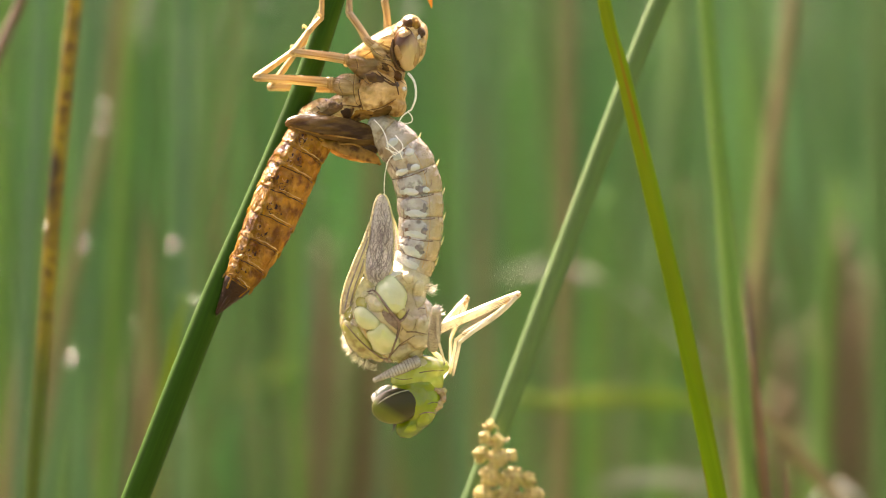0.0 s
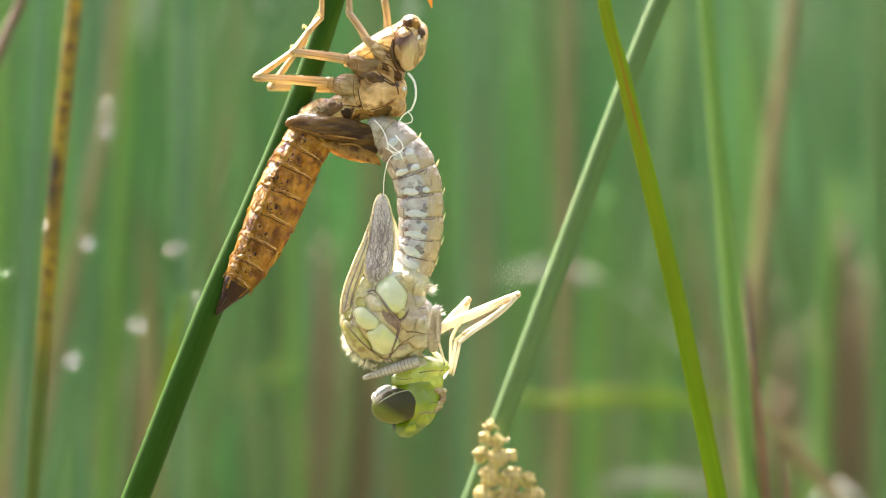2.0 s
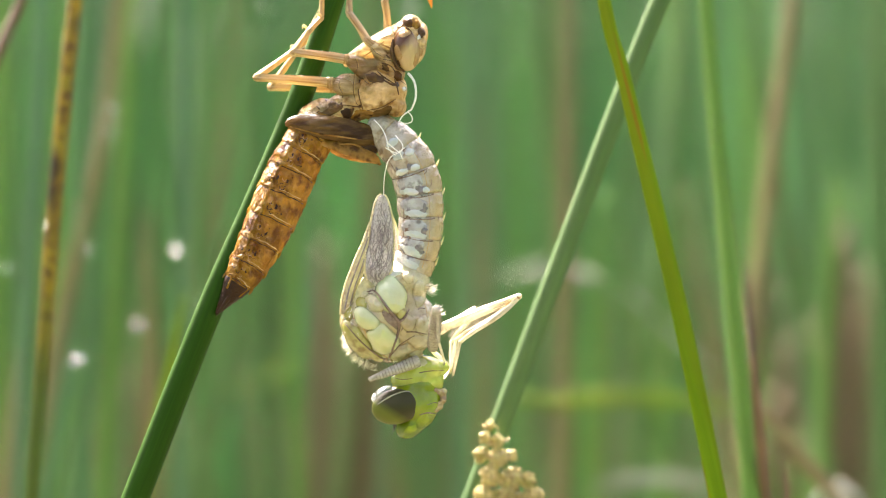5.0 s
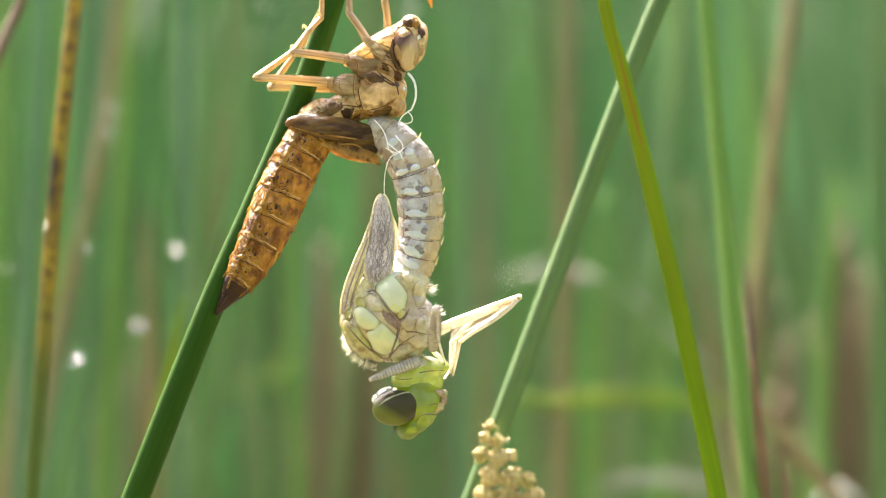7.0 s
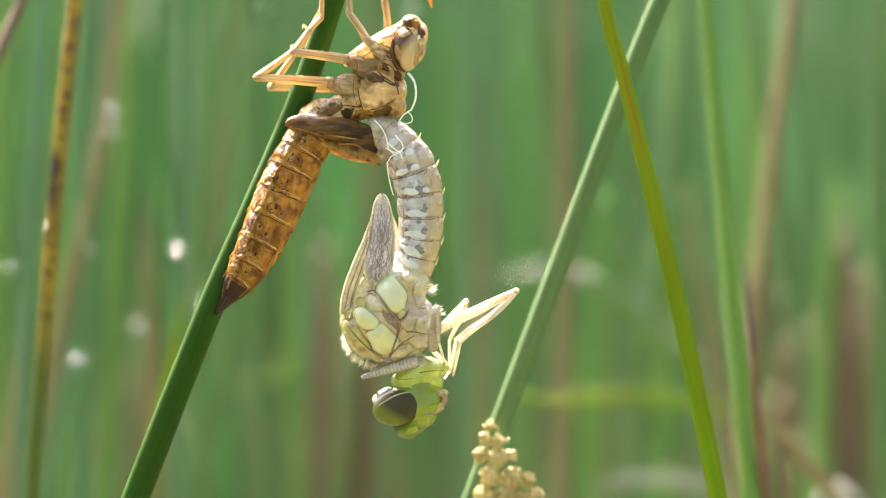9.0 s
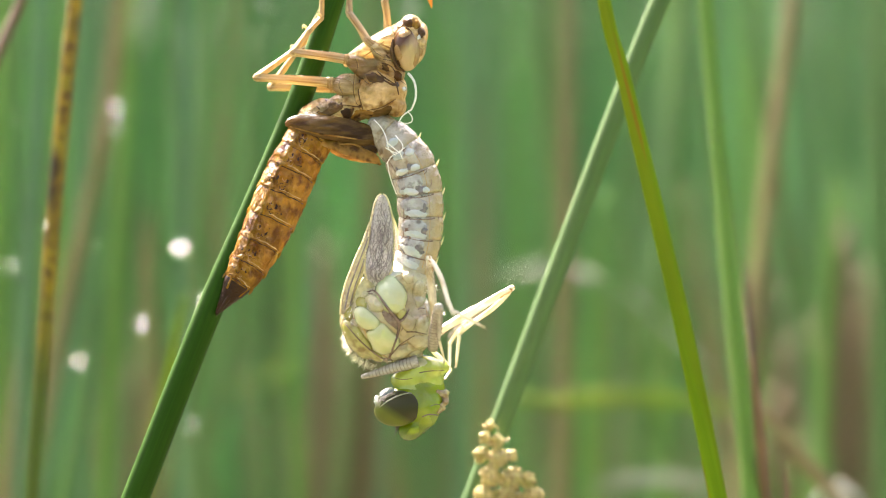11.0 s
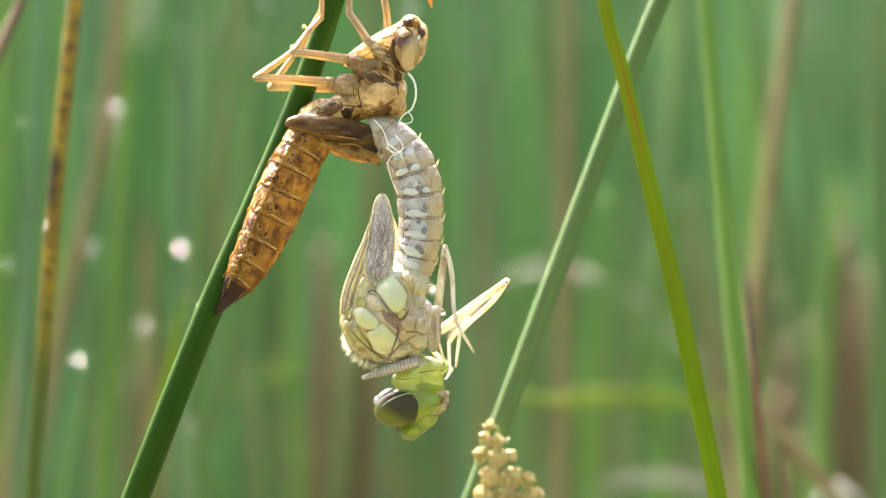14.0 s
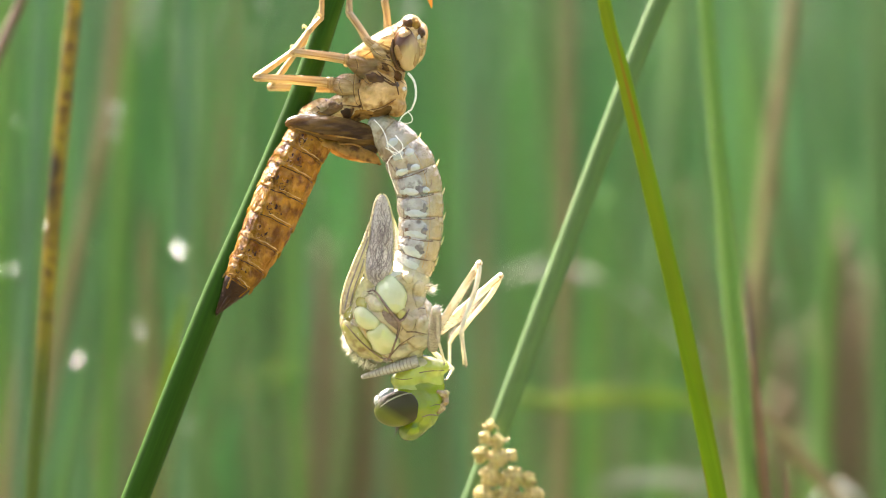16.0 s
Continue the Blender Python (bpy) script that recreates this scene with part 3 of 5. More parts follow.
def build_seed_head():
    """A knotted yellow seed head on its own stalk."""
    base = at(905, 884, 20)
    e = thing("seed_head", base, "knobbly yellow-brown rush seed head on a stalk", "seed head")
    bm = bmesh.new()
    pts = spline([(862, 742, 20, 2), (883, 790, 20, 4), (905, 884, 20, 6), (925, 1100, 20, 8), (930, 1500, 20, 9)], 20)
    loft(bm, [at(p[0], p[1], p[2]) for p in pts] + [Vector((0.012, 0.020, -0.01))], [wide(p[3]) for p in pts] + [0.0007], 10)
    part("stalk", bm, "rush_pale", e)
    lobes = ((865, 753, 8), (857, 776, 9), (879, 782, 11), (852, 806, 13), (882, 812, 16), (905, 808, 9), (868, 842, 18), (904, 846, 20), (934, 850, 13), (858, 878, 18), (900, 884, 24), (942, 882, 18))
    bm = bmesh.new()
    for u, v, r in lobes:
        blob(bm, u, v, 20, r * 1.0, r * 1.05, r * 1.0, 0, 14, 0.3, 2)
    fuse(part("core", bm, "seed", e), 0.00022, 1)
    rnd = random.Random(8)
    for u, v, r in lobes:               # round clusters of small fruits
        for k in range(int(12 + r * 1.4)):
            way = Vector((rnd.gauss(0, 1), -abs(rnd.gauss(0, 1)), rnd.gauss(0, 1))).normalized()
            q = rnd.uniform(2.6, 4.4)
            bm = bmesh.new()
            blob(bm, u + way.x * r, v + way.z * r, 20 + way.y * r / 14, q * 0.85, q * 1.2, q * 0.85, rnd.uniform(-70, 70), 8, 0.25)
            part("seed", bm, "seed", e)
    bm = bmesh.new()
    for k in range(12):
        f = rnd.random()
        u, v = 864 + 46 * f + rnd.gauss(0, 8 + 24 * f), 742 + 144 * f
        a = rnd.uniform(0, math.tau)
        tube(bm, [(u, v, 20, 1.2), (u + math.cos(a) * 7, v + math.sin(a) * 7, 20, 0.9), (u + math.cos(a) * 15, v + math.sin(a) * 13, 20 + rnd.gauss(0, 0.4), 0.3)], 3, 4)
    part("bristles", bm, "seed", e)


def build_petal_tip():
    bm = bmesh.new()
    tube(bm, [(752, -90, 4, 3), (756, -40, 4, 7), (760, -8, 4, 6), (763, 8, 4, 2.5), (764, 15, 4, 0.5)], 14, 10, 0.4)
    tagged(part("withered_leaf_tip", bm, "petal", pivot=at(752, -90, 4)), "small orange withered leaf tip hanging down", "leaf")


DROPS, STALKS = [], []


def build_dew():
    """Drops of dew on the stems."""
    for u, v, y, r in ((185, 186, 150, 6.5), (182, 229, 150, 6.5), (304, 437, 150, 7.5), (80, 400, 44.5, 3.4), (84, 386, 44.5, 2), (240, 575, 150, 3.5), (126, 636, 150, 4.5),
                       (112, 62, 46.5, 3), (128, 2, 47, 3), (50, 722, 43.5, 2.6), (1320, 587, 60, 2.6), (1323, 625, 60, 3.2), (1258, 226, 60.8, 2.4), (346, 530, 110, 3.5), (12, 210, 150, 4), (140, 182, 160, 3),
                       (4, 470, 150, 3), (148, 432, 150, 3.5), (310, 600, 150, 3), (322, 752, 150, 3), (1304, 735, 60, 1.8), (1268, 300, 60.8, 2.2), (1274, 350, 60.8, 2)):
        bm = bmesh.new()
        rr = wide(r * (0.55 if y > 100 else 0.42), y)
        # each drop is a flattened mirror, tilted to throw the sun into the lens
        lie = (sd + Vector((0, -1, 0))).to_track_quat("Z", "Y").to_matrix().to_4x4()
        bmesh.ops.create_uvsphere(bm, u_segments=24, v_segments=16, radius=1, matrix=Matrix.Translation(at(u, v, y)) @ lie @ Matrix.Diagonal((rr, rr, rr * 0.3, 1)))
        ob = part("dew_drop", bm, "dew", pivot=at(u, v, y))
        tagged(ob, "tiny bright dew drop clinging to a rush", "dew drop", "dew drops")
        DROPS.append((ob, u, v, y))
    # thin stalks that carry the outer drops
    for u, v, y, lean in ((180, 209, 150.5, -0.12), (300, 437, 150.5, 0.05), (240, 575, 150.5, -0.08), (133, 409, 152, -0.03), (346, 530, 110.4, -0.2), (1272, 712, 140.4, 0.1), (10, 205, 150.5, 0.06)):
        STALKS.append(stem("sedge_stalk", [(u - lean * (v + 120), -120, y, 1.6), (u - lean * v, 0, y, 2.2), (u, v, y, 2.6), (u + lean * (884 - v), 884, y, 3), (u + lean * (1150 - v), 1150, y, 3)], "rush_soft", "thin green sedge stalk beaded with dew", "sedge", n=14, sides=8, group="sedge stalks"))


def wrinkles(parent, surf, rnd, count, box, mat, length):
    """Fine dark hairline creases scattered over a body."""
    for _ in range(count):
        u, v, a = rnd.uniform(box[0], box[1]), rnd.uniform(box[2], box[3]), rnd.uniform(0, math.tau)
        line = []
        for i in range(5):
            line.append((u, v, (0.45, 0.7, 0.8, 0.6, 0.3)[i]))
            a += rnd.gauss(0, 0.45)
            u, v = u + math.cos(a) * length / 4, v + math.sin(a) * length / 4
        part("wrinkle", seam(surf, line, 10, 5), mat, parent)


# ---- the shed skin ----
def ringed_body(parent, keys, cuts, mat, sides=30, lip=0.05, bulge=0.05, flat=0.95, name="abdomen_segment", last=None, crease=0.0, seed=0, closed=True):
    """A ringed body: one mesh a ring, each swelling in the middle and overlapping the next."""
    n = 400
    ks = spline(keys, n)
    made = []
    for i, (s0, s1) in enumerate(zip(cuts, cuts[1:])):
        bm = bmesh.new()
        pts, rad = [], []
        m = 12
        for j in range(m + 1):
            f = j / m
            s = s0 + (s1 - s0) * (f * 1.06)
            k = ks[min(n, max(0, int(s * n)))]
            w = 1 + bulge * math.sin(math.pi * min(1, f)) + lip * max(0, (f - 0.8) / 0.2) - (0.06 if j == 0 else 0)
            if j == m:
                w -= 0.05
            pts.append(at(k[0], k[1], k[2]))
            rad.append(wide(k[3] * w, k[2]))
        loft(bm, pts, rad, sides, flat, closed=closed)
        for v in bm.verts:
            q = noise.noise(v.co * 900 + Vector((seed, i, 0)))
            c = min(pts, key=lambda p: (p - v.co).length)
            v.co += (v.co - c) * (0.035 * q + crease * noise.noise(v.co * 2600))
        made.append(part(name, bm, last if (last and i == len(cuts) - 2) else mat, parent))
    return made


def jointed_leg(parent, pts, mats, name="leg", knob=1.15, claw=True):
    """A skin's leg: thigh, shin and foot, the last two under the first. pts: (u, v, y, r) hip, knee, ankle, toe (bent ways allowed)."""
    bm = bmesh.new()
    h, k = pts[0], pts[1]
    mid = [(a + b) / 2 for a, b in zip(h, k)]
    tube(bm, [h, (mid[0], mid[1] - 1.0, mid[2], (h[3] + k[3]) / 2 * 1.04), (k[0] * 0.93 + h[0] * 0.07, k[1] * 0.93 + h[1] * 0.07, k[2], k[3]), (k[0], k[1], k[2], k[3] * knob)], 14, 20, 0.8, 5, 0.12)
    blob(bm, k[0], k[1], k[2], k[3] * knob, k[3] * knob, k[3] * knob * 0.8, 0, 12, 0.3)
    thigh = part(name, bm, mats, parent, axis=aim(at(*h[:3]), at(*k[:3])))
    for f in (0.02, 0.06):              # amber rings by the hip
        c = [a + (b - a) * f for a, b in zip(h, k)]
        c2 = [a + (b - a) * (f + 0.03) for a, b in zip(h, k)]
        bm = bmesh.new()
        tube(bm, [(*c[:3], c[3] * 1.16), (*c2[:3], c2[3] * 1.16)], 2, 16, 0.82)
        part("joint", bm, "leg_band", thigh, "amber joint ring")
    for a, b, nm in zip(pts[1:], pts[2:], ("shin", "foot", "toe")):
        bm = bmesh.new()
        tube(bm, [a, ((a[0] + b[0]) / 2 + 1, (a[1] + b[1]) / 2 - 1, (a[2] + b[2]) / 2, (a[3] + b[3]) / 2 * 0.92), b], 10, 16, 0.8, 4, 0.12)
        blob(bm, b[0], b[1], b[2], b[3] * 1.1, b[3] * 1.1, b[3] * 0.9, 0, 10, 0.3)
        part(nm, bm, mats, thigh, axis=aim(at(*a[:3]), at(*b[:3])))
    return thigh


def build_skin():
    e = thing("nymph_skin", at(540, 150, 0.5), "empty amber-brown dragonfly nymph skin split open, clinging to a rush stem", "insect skin")
    # abdomen, tapering to the dark tail
    keys = [(578, 196, -0.6, 37), (556, 234, -0.6, 39), (530, 277, -0.6, 41), (505, 330, -0.6, 43), (480, 388, -0.6, 42), (456, 440, -0.5, 37), (428, 490, -0.3, 29), (404, 526, -0.1, 15), (383, 556, 0, 3)]
    rings = ringed_body(e, keys, [0.02, 0.14, 0.225, 0.31, 0.40, 0.495, 0.60, 0.69, 0.775, 0.88], "skin_amber", crease=0.012, lip=0.06, bulge=0.06, closed=False, last="skin_tip")
    bm = bmesh.new()
    ks = spline(keys, 100)[88:]
    loft(bm, [at(k[0], k[1], k[2]) for k in ks], [wide(k[3] * 1.02) for k in ks], 20)
    tube(bm, [(408, 522, -1.0, 5), (396, 540, -1.0, 3.5), (381, 560, -0.9, 0.6)], 6, 8)
    tube(bm, [(400, 520, 0.4, 5), (390, 538, 0.2, 3.5), (379, 556, 0.2, 0.6)], 6, 8)
    part("tail_spines", bm, "skin_tip", e, "dark brown pointed tail")
    # side keels, a row of short points along the rings
    for q in (0.32, 0.41, 0.505, 0.61, 0.70, 0.785):
        k = spline(keys, 400)[int(q * 400)]
        k2 = spline(keys, 400)[int(q * 400) + 6]
        d = np.array([k2[0] - k[0], k2[1] - k[1]])
        d /= np.linalg.norm(d)
        nrm = np.array([d[1], -d[0]])
        for sg in (1, -1):
            bm = bmesh.new()
            a = np.array([k[0], k[1]]) + sg * nrm * k[3] * 0.98
            tube(bm, [(a[0] - d[0] * 12, a[1] - d[1] * 12, -0.6, 3.2), (a[0] + sg * nrm[0] * 2.2, a[1] + sg * nrm[1] * 2.2, -0.6, 2.6), (a[0] + d[0] * 7 + sg * nrm[0] * 3, a[1] + d[1] * 7 + sg * nrm[1] * 3, -0.6, 0.5)], 6, 6)
            part("side_spine", bm, "skin_amber", e)
    # thorax
    bm = bmesh.new()
    blob(bm, 668, 170, -0.3, 50, 40, 56, -32, 30, 0.03)
    blob(bm, 612, 194, -0.2, 52, 32, 48, -28, 26, 0.08)
    blob(bm, 562, 205, -0.3, 42, 27, 42, -30, 22, 0.10)
    blob(bm, 692, 164, -0.2, 28, 34, 42, 20, 24, 0.03)
    blob(bm, 664, 138, -2.4, 20, 13, 18, 14, 16, 0.05)
    blob(bm, 700, 188, -0.4, 20, 20, 36, 30, 16, 0.1)
    blob(bm, 616, 150, -1.6, 26, 20, 26, 0, 16, 0.1)
    thorax = fuse(part("thorax", bm, "skin_tan", e), 0.00016, 8)
    # abdomen: raised ring edges, dark pits and scars
    skin = surface(rings)
    ks = spline(keys, 400)
    rnd = random.Random(21)
    for i, q in enumerate((0.14, 0.225, 0.31, 0.40, 0.495, 0.60, 0.69, 0.775)):
        k, k2 = ks[int(q * 400)], ks[int(q * 400) + 5]
        d = np.array([k2[0] - k[0], k2[1] - k[1]])
        d /= np.linalg.norm(d)
        nr = np.array([-d[1], d[0]])
        size = k[3] / 42

        def on_ring(f, down):
            return k[0] + nr[0] * k[3] * f + d[0] * down, k[1] + nr[1] * k[3] * f + d[1] * down
        # the hind edge of the ring: a dark step, a highlight painted gold on the lip that breaks off towards the flank
        for off, mat, r, lo, hi in ((3, "skin_tip", 1.1, -0.95, 0.9), (-2, "ridge_highlight", 1.0, -0.88, 0.1 + rnd.uniform(0, 0.35)), (-9, "skin_tip", 0.6, -0.2, 0.35), (-8, "skin_amber", 1.8, -0.6, 0.62)):
            line = [(*on_ring(f, off + 4 * f * f - 2 + rnd.gauss(0, 0.7)), r * rnd.uniform(0.7, 1.2)) for f in np.linspace(lo, hi, 9)]
            part("ring_ridge", seam(skin, line, 24, 7, -0.5), mat, e)
        # a shiny swelling where the ring meets the flank crease
        part("flank_bump", plate(skin, *on_ring(0.60, -4), 8 * size, 6 * size, rnd.uniform(-20, 30), 2.6, 0.4, i), "sheath_amber", e, "shiny golden swelling")
        part("flank_bump", plate(skin, *on_ring(0.56, -17), 6 * size, 9 * size, 25, 1.6, 0.4, i + 9), "skin_amber", e)
        # dark pits in two rows, pale loops between them
        for f, l0, a0, b0 in ((0.0, -19, 2.6, 4.0), (-0.30, -12, 1.8, 1.5), (0.34, -22, 2.2, 3.2), (-0.12, -28, 1.4, 1.4), (0.72, -14, 1.8, 3.0)):
            f, l0 = f + rnd.gauss(0, 0.05), l0 + rnd.gauss(0, 2)
            part("pit", plate(skin, *on_ring(f, l0), a0 * size, b0 * size, 25 + rnd.uniform(-15, 15), 0.4, 0.4, i), "skin_tip", e, "dark brown pit")
        for f0, l0 in ((0.20, -24), (0.28, -14), (0.12, -10)):
            w0 = rnd.uniform(2.4, 4.6) * size
            c0 = on_ring(f0 + rnd.gauss(0, 0.08), l0)
            part("scar", seam(skin, [(c0[0] + w0 * math.cos(g), c0[1] + w0 * 1.3 * math.sin(g), 0.7) for g in np.linspace(0, rnd.uniform(3, 6), 7)], 14, 6, -0.2), rnd.choice(("skin_tip", "leg_band")), e)
    for sg in (-1, 1):               # long ridges down both flanks
        line = []
        for q in np.linspace(0.1, 0.84, 12):
            k, k2 = ks[int(q * 400)], ks[int(q * 400) + 5]
            d = np.array([k2[0] - k[0], k2[1] - k[1]])
            d /= np.linalg.norm(d)
            line.append((k[0] - d[1] * k[3] * (0.56 if sg > 0 else 0.84) * sg, k[1] + d[0] * k[3] * (0.56 if sg > 0 else 0.84) * sg, 2.4 if sg > 0 else 1.4))
        part("flank_ridge", seam(skin, line, 60, 7, -0.3), "skin_amber", e)
    # thorax: scar, plates, wrinkles
    skin = surface([thorax])
    for u, v, a, b, t, dm, mat in ((664, 138, 16, 9, 14, 1.6, "skin_dark"), (616, 203, 11, 14, -20, 0.6, "skin_dark"), (615, 202, 6, 8, -20, 1.0, "black"), 
                                   (580, 198, 28, 12, -28, 1.6, "sheath"), (640, 206, 24, 12, -14, 1.4, "sheath_amber"), (702, 150, 6, 4, 30, 1, "black"), (672, 202, 22, 9, -26, 1.2, "sheath")):
        part("side_plate", plate(skin, u, v, a, b, t, dm, 0.25, 3), mat, e, {"skin_dark": "dark brown side plate", "black": "near-black scar spot", "sheath": "grey-brown wrinkled plate"}.get(mat, "wrinkled tan side plate"))
    for k in (((690, 122, 1.6), (700, 146, 2.2), (706, 168, 1.4)), ((640, 130, 1.2), (634, 160, 1.8), (642, 194, 1.2)), ((676, 140, 1.5), (694, 150, 3.0), (704, 148, 1.2)), ((560, 200, 1.2), (590, 186, 1.5), (640, 190, 1.2)),
              ((600, 146, 1), (598, 158, 1.4), (610, 168, 1)), ((612, 140, 1), (612, 152, 1.4), (618, 164, 1)), ((650, 196, 1), (676, 190, 1.5), (700, 176, 1)), ((540, 206, 1), (566, 210, 1.4), (590, 206, 1)), ((560, 188, 1), (570, 196, 1.3), (590, 200, 1))):
        part("ridge", seam(skin, list(k), 14, 7, -0.4), "skin_dark", e, "dark seam ridge")
    for _ in range(10):
        u, v = rnd.uniform(555, 640), rnd.uniform(170, 212)
        if drape(skin, u, v):
            part("pit", plate(skin, u, v, rnd.uniform(1.5, 3.5), rnd.uniform(1.5, 3), 0, 0.5, 0.4, u), "skin_dark", e, "dark brown pit")
    # neck shield
    bm = bmesh.new()
    blob(bm, 688, 112, -0.4, 34, 26, 36, -50, 22, 0.10)
    tube(bm, [(606, 112, -0.4, 8), (636, 100, -0.4, 16), (668, 84, -0.4, 22), (700, 68, -0.4, 24)], 10, 20, 1.5)
    blob(bm, 700, 130, -1.4, 18, 20, 22, 20, 18, 0.1)
    blob(bm, 652, 122, -0.6, 26, 20, 30, -30, 18, 0.1)
    neck = fuse(part("neck_shield", bm, "skin_pale", e), 0.00015, 6)
    # head
    bm = bmesh.new()
    blob(bm, 722, 78, -0.2, 34, 44, 46, 8, 26, 0.05)
    blob(bm, 728, 44, -0.2, 20, 17, 38, 20, 20, 0.06)
    blob(bm, 744, 66, -0.2, 13, 26, 36, 8, 20, 0.08)
    blob(bm, 704, 62, -0.4, 20, 22, 30, 30, 20, 0.08)
    head = fuse(part("head", bm, "skin_pale", e), 0.00014, 3)
    bm = bmesh.new()
    blob(bm, 719, 87, -2.4, 24, 39, 24, -6, 32)
    cases = [part("eye", bm, "skin_eye", head, "glossy pale empty eye case")]
    bm = bmesh.new()
    blob(bm, 719, 87, 2.3, 22, 38, 22, -6, 22)
    part("eye", bm, "skin_eye", head, "glossy pale empty eye case")
    bm = bmesh.new()
    tube(bm, [(696, 70, -2.9, 2), (694, 92, -3.3, 4), (702, 116, -3.2, 3.5), (716, 127, -2.8, 2)], 12, 8)
    part("eye_rim", bm, "skin_dark", head, "brown rim round the eye case")
    skin = surface([head])
    for u, v, a, b, t, dm, mat in ((722, 40, 10, 9, 30, 4, "skin_dark"), (736, 44, 9, 8, 40, 4, "sheath_amber"), (746, 58, 7, 10, -10, 3, "skin_dark"), (749, 76, 5, 11, 0, 3, "skin_pale"), (744, 92, 5, 9, 10, 2.5, "leg_band"), (709, 44, 8, 6, -30, 3, "leg_band"), (730, 32, 9, 4, 10, 3, "leg_band"), (742, 66, 4, 5, 0, 2, "glassy")):
        part("face_plate", plate(skin, u, v, a, b, t, dm, 0.2, 1), mat, head, {"skin_dark": "dark brown face plate", "glassy": "shiny pale face plate"}.get(mat, "amber face plate"))
    skin = surface([head, cases[0]])
    for u, v, a, b, t, dm, mat in ((703, 96, 8, 17, -14, 1.2, "leg_band"), (702, 112, 7, 7, 20, 1.2, "skin_dark"), (716, 60, 12, 7, -20, 0.8, "leg_band"), (736, 106, 4, 14, 14, 0.8, "leg_band"), (724, 36, 11, 6, -10, 2.2, "sheath_amber")):
        part("face_plate", plate(skin, u, v, a, b, t, dm, 0.25, 7), mat, head, "amber-brown patch of the head case")
    skin = surface([neck])
    for k in (((660, 84, 1.4), (676, 92, 2), (690, 104, 1.4)), ((668, 76, 1.2), (690, 86, 1.6), (696, 100, 1.2)), ((640, 104, 1), (664, 108, 1.6), (684, 124, 1.2)), ((676, 112, 1.4), (690, 116, 2.2), (700, 128, 1.4)), ((630, 108, 1), (650, 96, 1.3), (680, 74, 1))):
        part("ridge", seam(skin, list(k), 14), "skin_dark" if k[1][2] > 1.8 else "leg_band", e, "brown seam ridge")
    for u, v, a, b, t, dm, mat in ((690, 118, 13, 9, 40, 2, "leg_band"), (676, 96, 10, 7, 40, 2.5, "skin_pale"), (660, 110, 14, 8, -20, 2.5, "skin_pale"), (704, 136, 9, 9, 0, 2, "sheath_amber")):
        part("neck_plate", plate(skin, u, v, a, b, t, dm, 0.25, 2), mat, e)
    # wing sheaths
    for keys, flat, mat in (([(664, 248, -1.8, 16), (642, 240, -2.7, 21), (604, 230, -3.3, 22), (562, 223, -3.3, 20), (532, 219, -2.9, 16), (514, 219, -2.7, 11), (505, 220, -2.6, 3)], 0.42, "sheath"),
                            ([(674, 292, -2.6, 2), (658, 280, -2.9, 10), (622, 268, -2.9, 11), (584, 256, -2.7, 8), (548, 246, -2.4, 3)], 0.6, "sheath_amber"),
                            ([(668, 268, -2.0, 4), (640, 262, -2.2, 18), (600, 252, -2.2, 16), (560, 242, -2.0, 8)], 0.5, "skin_dark"),
                            ([(668, 286, 2.2, 4), (640, 272, 2.2, 16), (600, 258, 2.2, 18), (560, 240, 2.2, 6)], 0.5, "sheath_amber")):
        bm = bmesh.new()
        tube(bm, keys, 26, 22, flat)
        for v in bm.verts:
            v.co += Vector((0.3, -1, 0.3)) * 0.00016 * noise.noise(v.co * 1500)
        part("wing_sheath", bm, mat, e, "brown empty wing sheath")
    for k in (((640, 248, -3.7, 1.0), (600, 242, -3.95, 1.5), (558, 236, -3.75, 1.5), (512, 224, -2.9, 0.8)),
              ((600, 255, -3.3, 1.2), (630, 257, -3.9, 1.6), (656, 272, -3.9, 1.4))):
        bm = bmesh.new()
        tube(bm, list(k), 16, 8)
        part("sheath_rib", bm, "sheath_amber", e, "amber rib along the wing sheath")
    # hips
    hips = []
    for k in (((630, 160, -1.8, 20), (606, 152, -2.6, 17), (590, 148, -2.8, 10)), ((650, 126, -1.6, 18), (632, 114, -2.3, 15), (616, 106, -2.6, 9)), ((684, 106, -1.6, 14), (672, 94, -2.3, 12), (660, 80, -2.4, 8)),
              ((630, 160, 1.8, 20), (606, 154, 2.8, 15), (592, 156, 3.6, 9)), ((650, 126, 1.6, 18), (632, 114, 2.6, 14), (616, 106, 3.4, 9)), ((700, 100, 1.2, 14), (692, 86, 1.5, 10), (688, 72, 1.7, 7))):
        bm = bmesh.new()
        tube(bm, list(k), 10, 20, 0.9, 6, 0.06)
        hips.append(part("hip", bm, "skin_pale", e))
    # creases round the plates: dark lines, each with a highlight painted gold beside it
    skin = surface([thorax, neck, head] + hips)
    for u0, v0, u1, v1, u2, v2, r in ((628, 130, 625, 156, 629, 180, 1.1), (629, 180, 640, 196, 658, 207, 1.1), (668, 127, 681, 138, 700, 150, 2.8), (694, 124, 706, 140, 718, 150, 1.6), (672, 104, 698, 110, 720, 124, 1.1),
                                      (604, 137, 600, 152, 607, 167, 1.1), (629, 104, 633, 118, 628, 131, 1.0), (654, 78, 664, 92, 676, 100, 1.0), (641, 139, 654, 149, 670, 143, 1.1)):
        part("crease", seam(skin, [(u0, v0, r * 0.3), (u1, v1, r * 0.65), (u2, v2, r * 0.3)], 16, 6, -0.2), "skin_dark", e, "dark crease between plates")
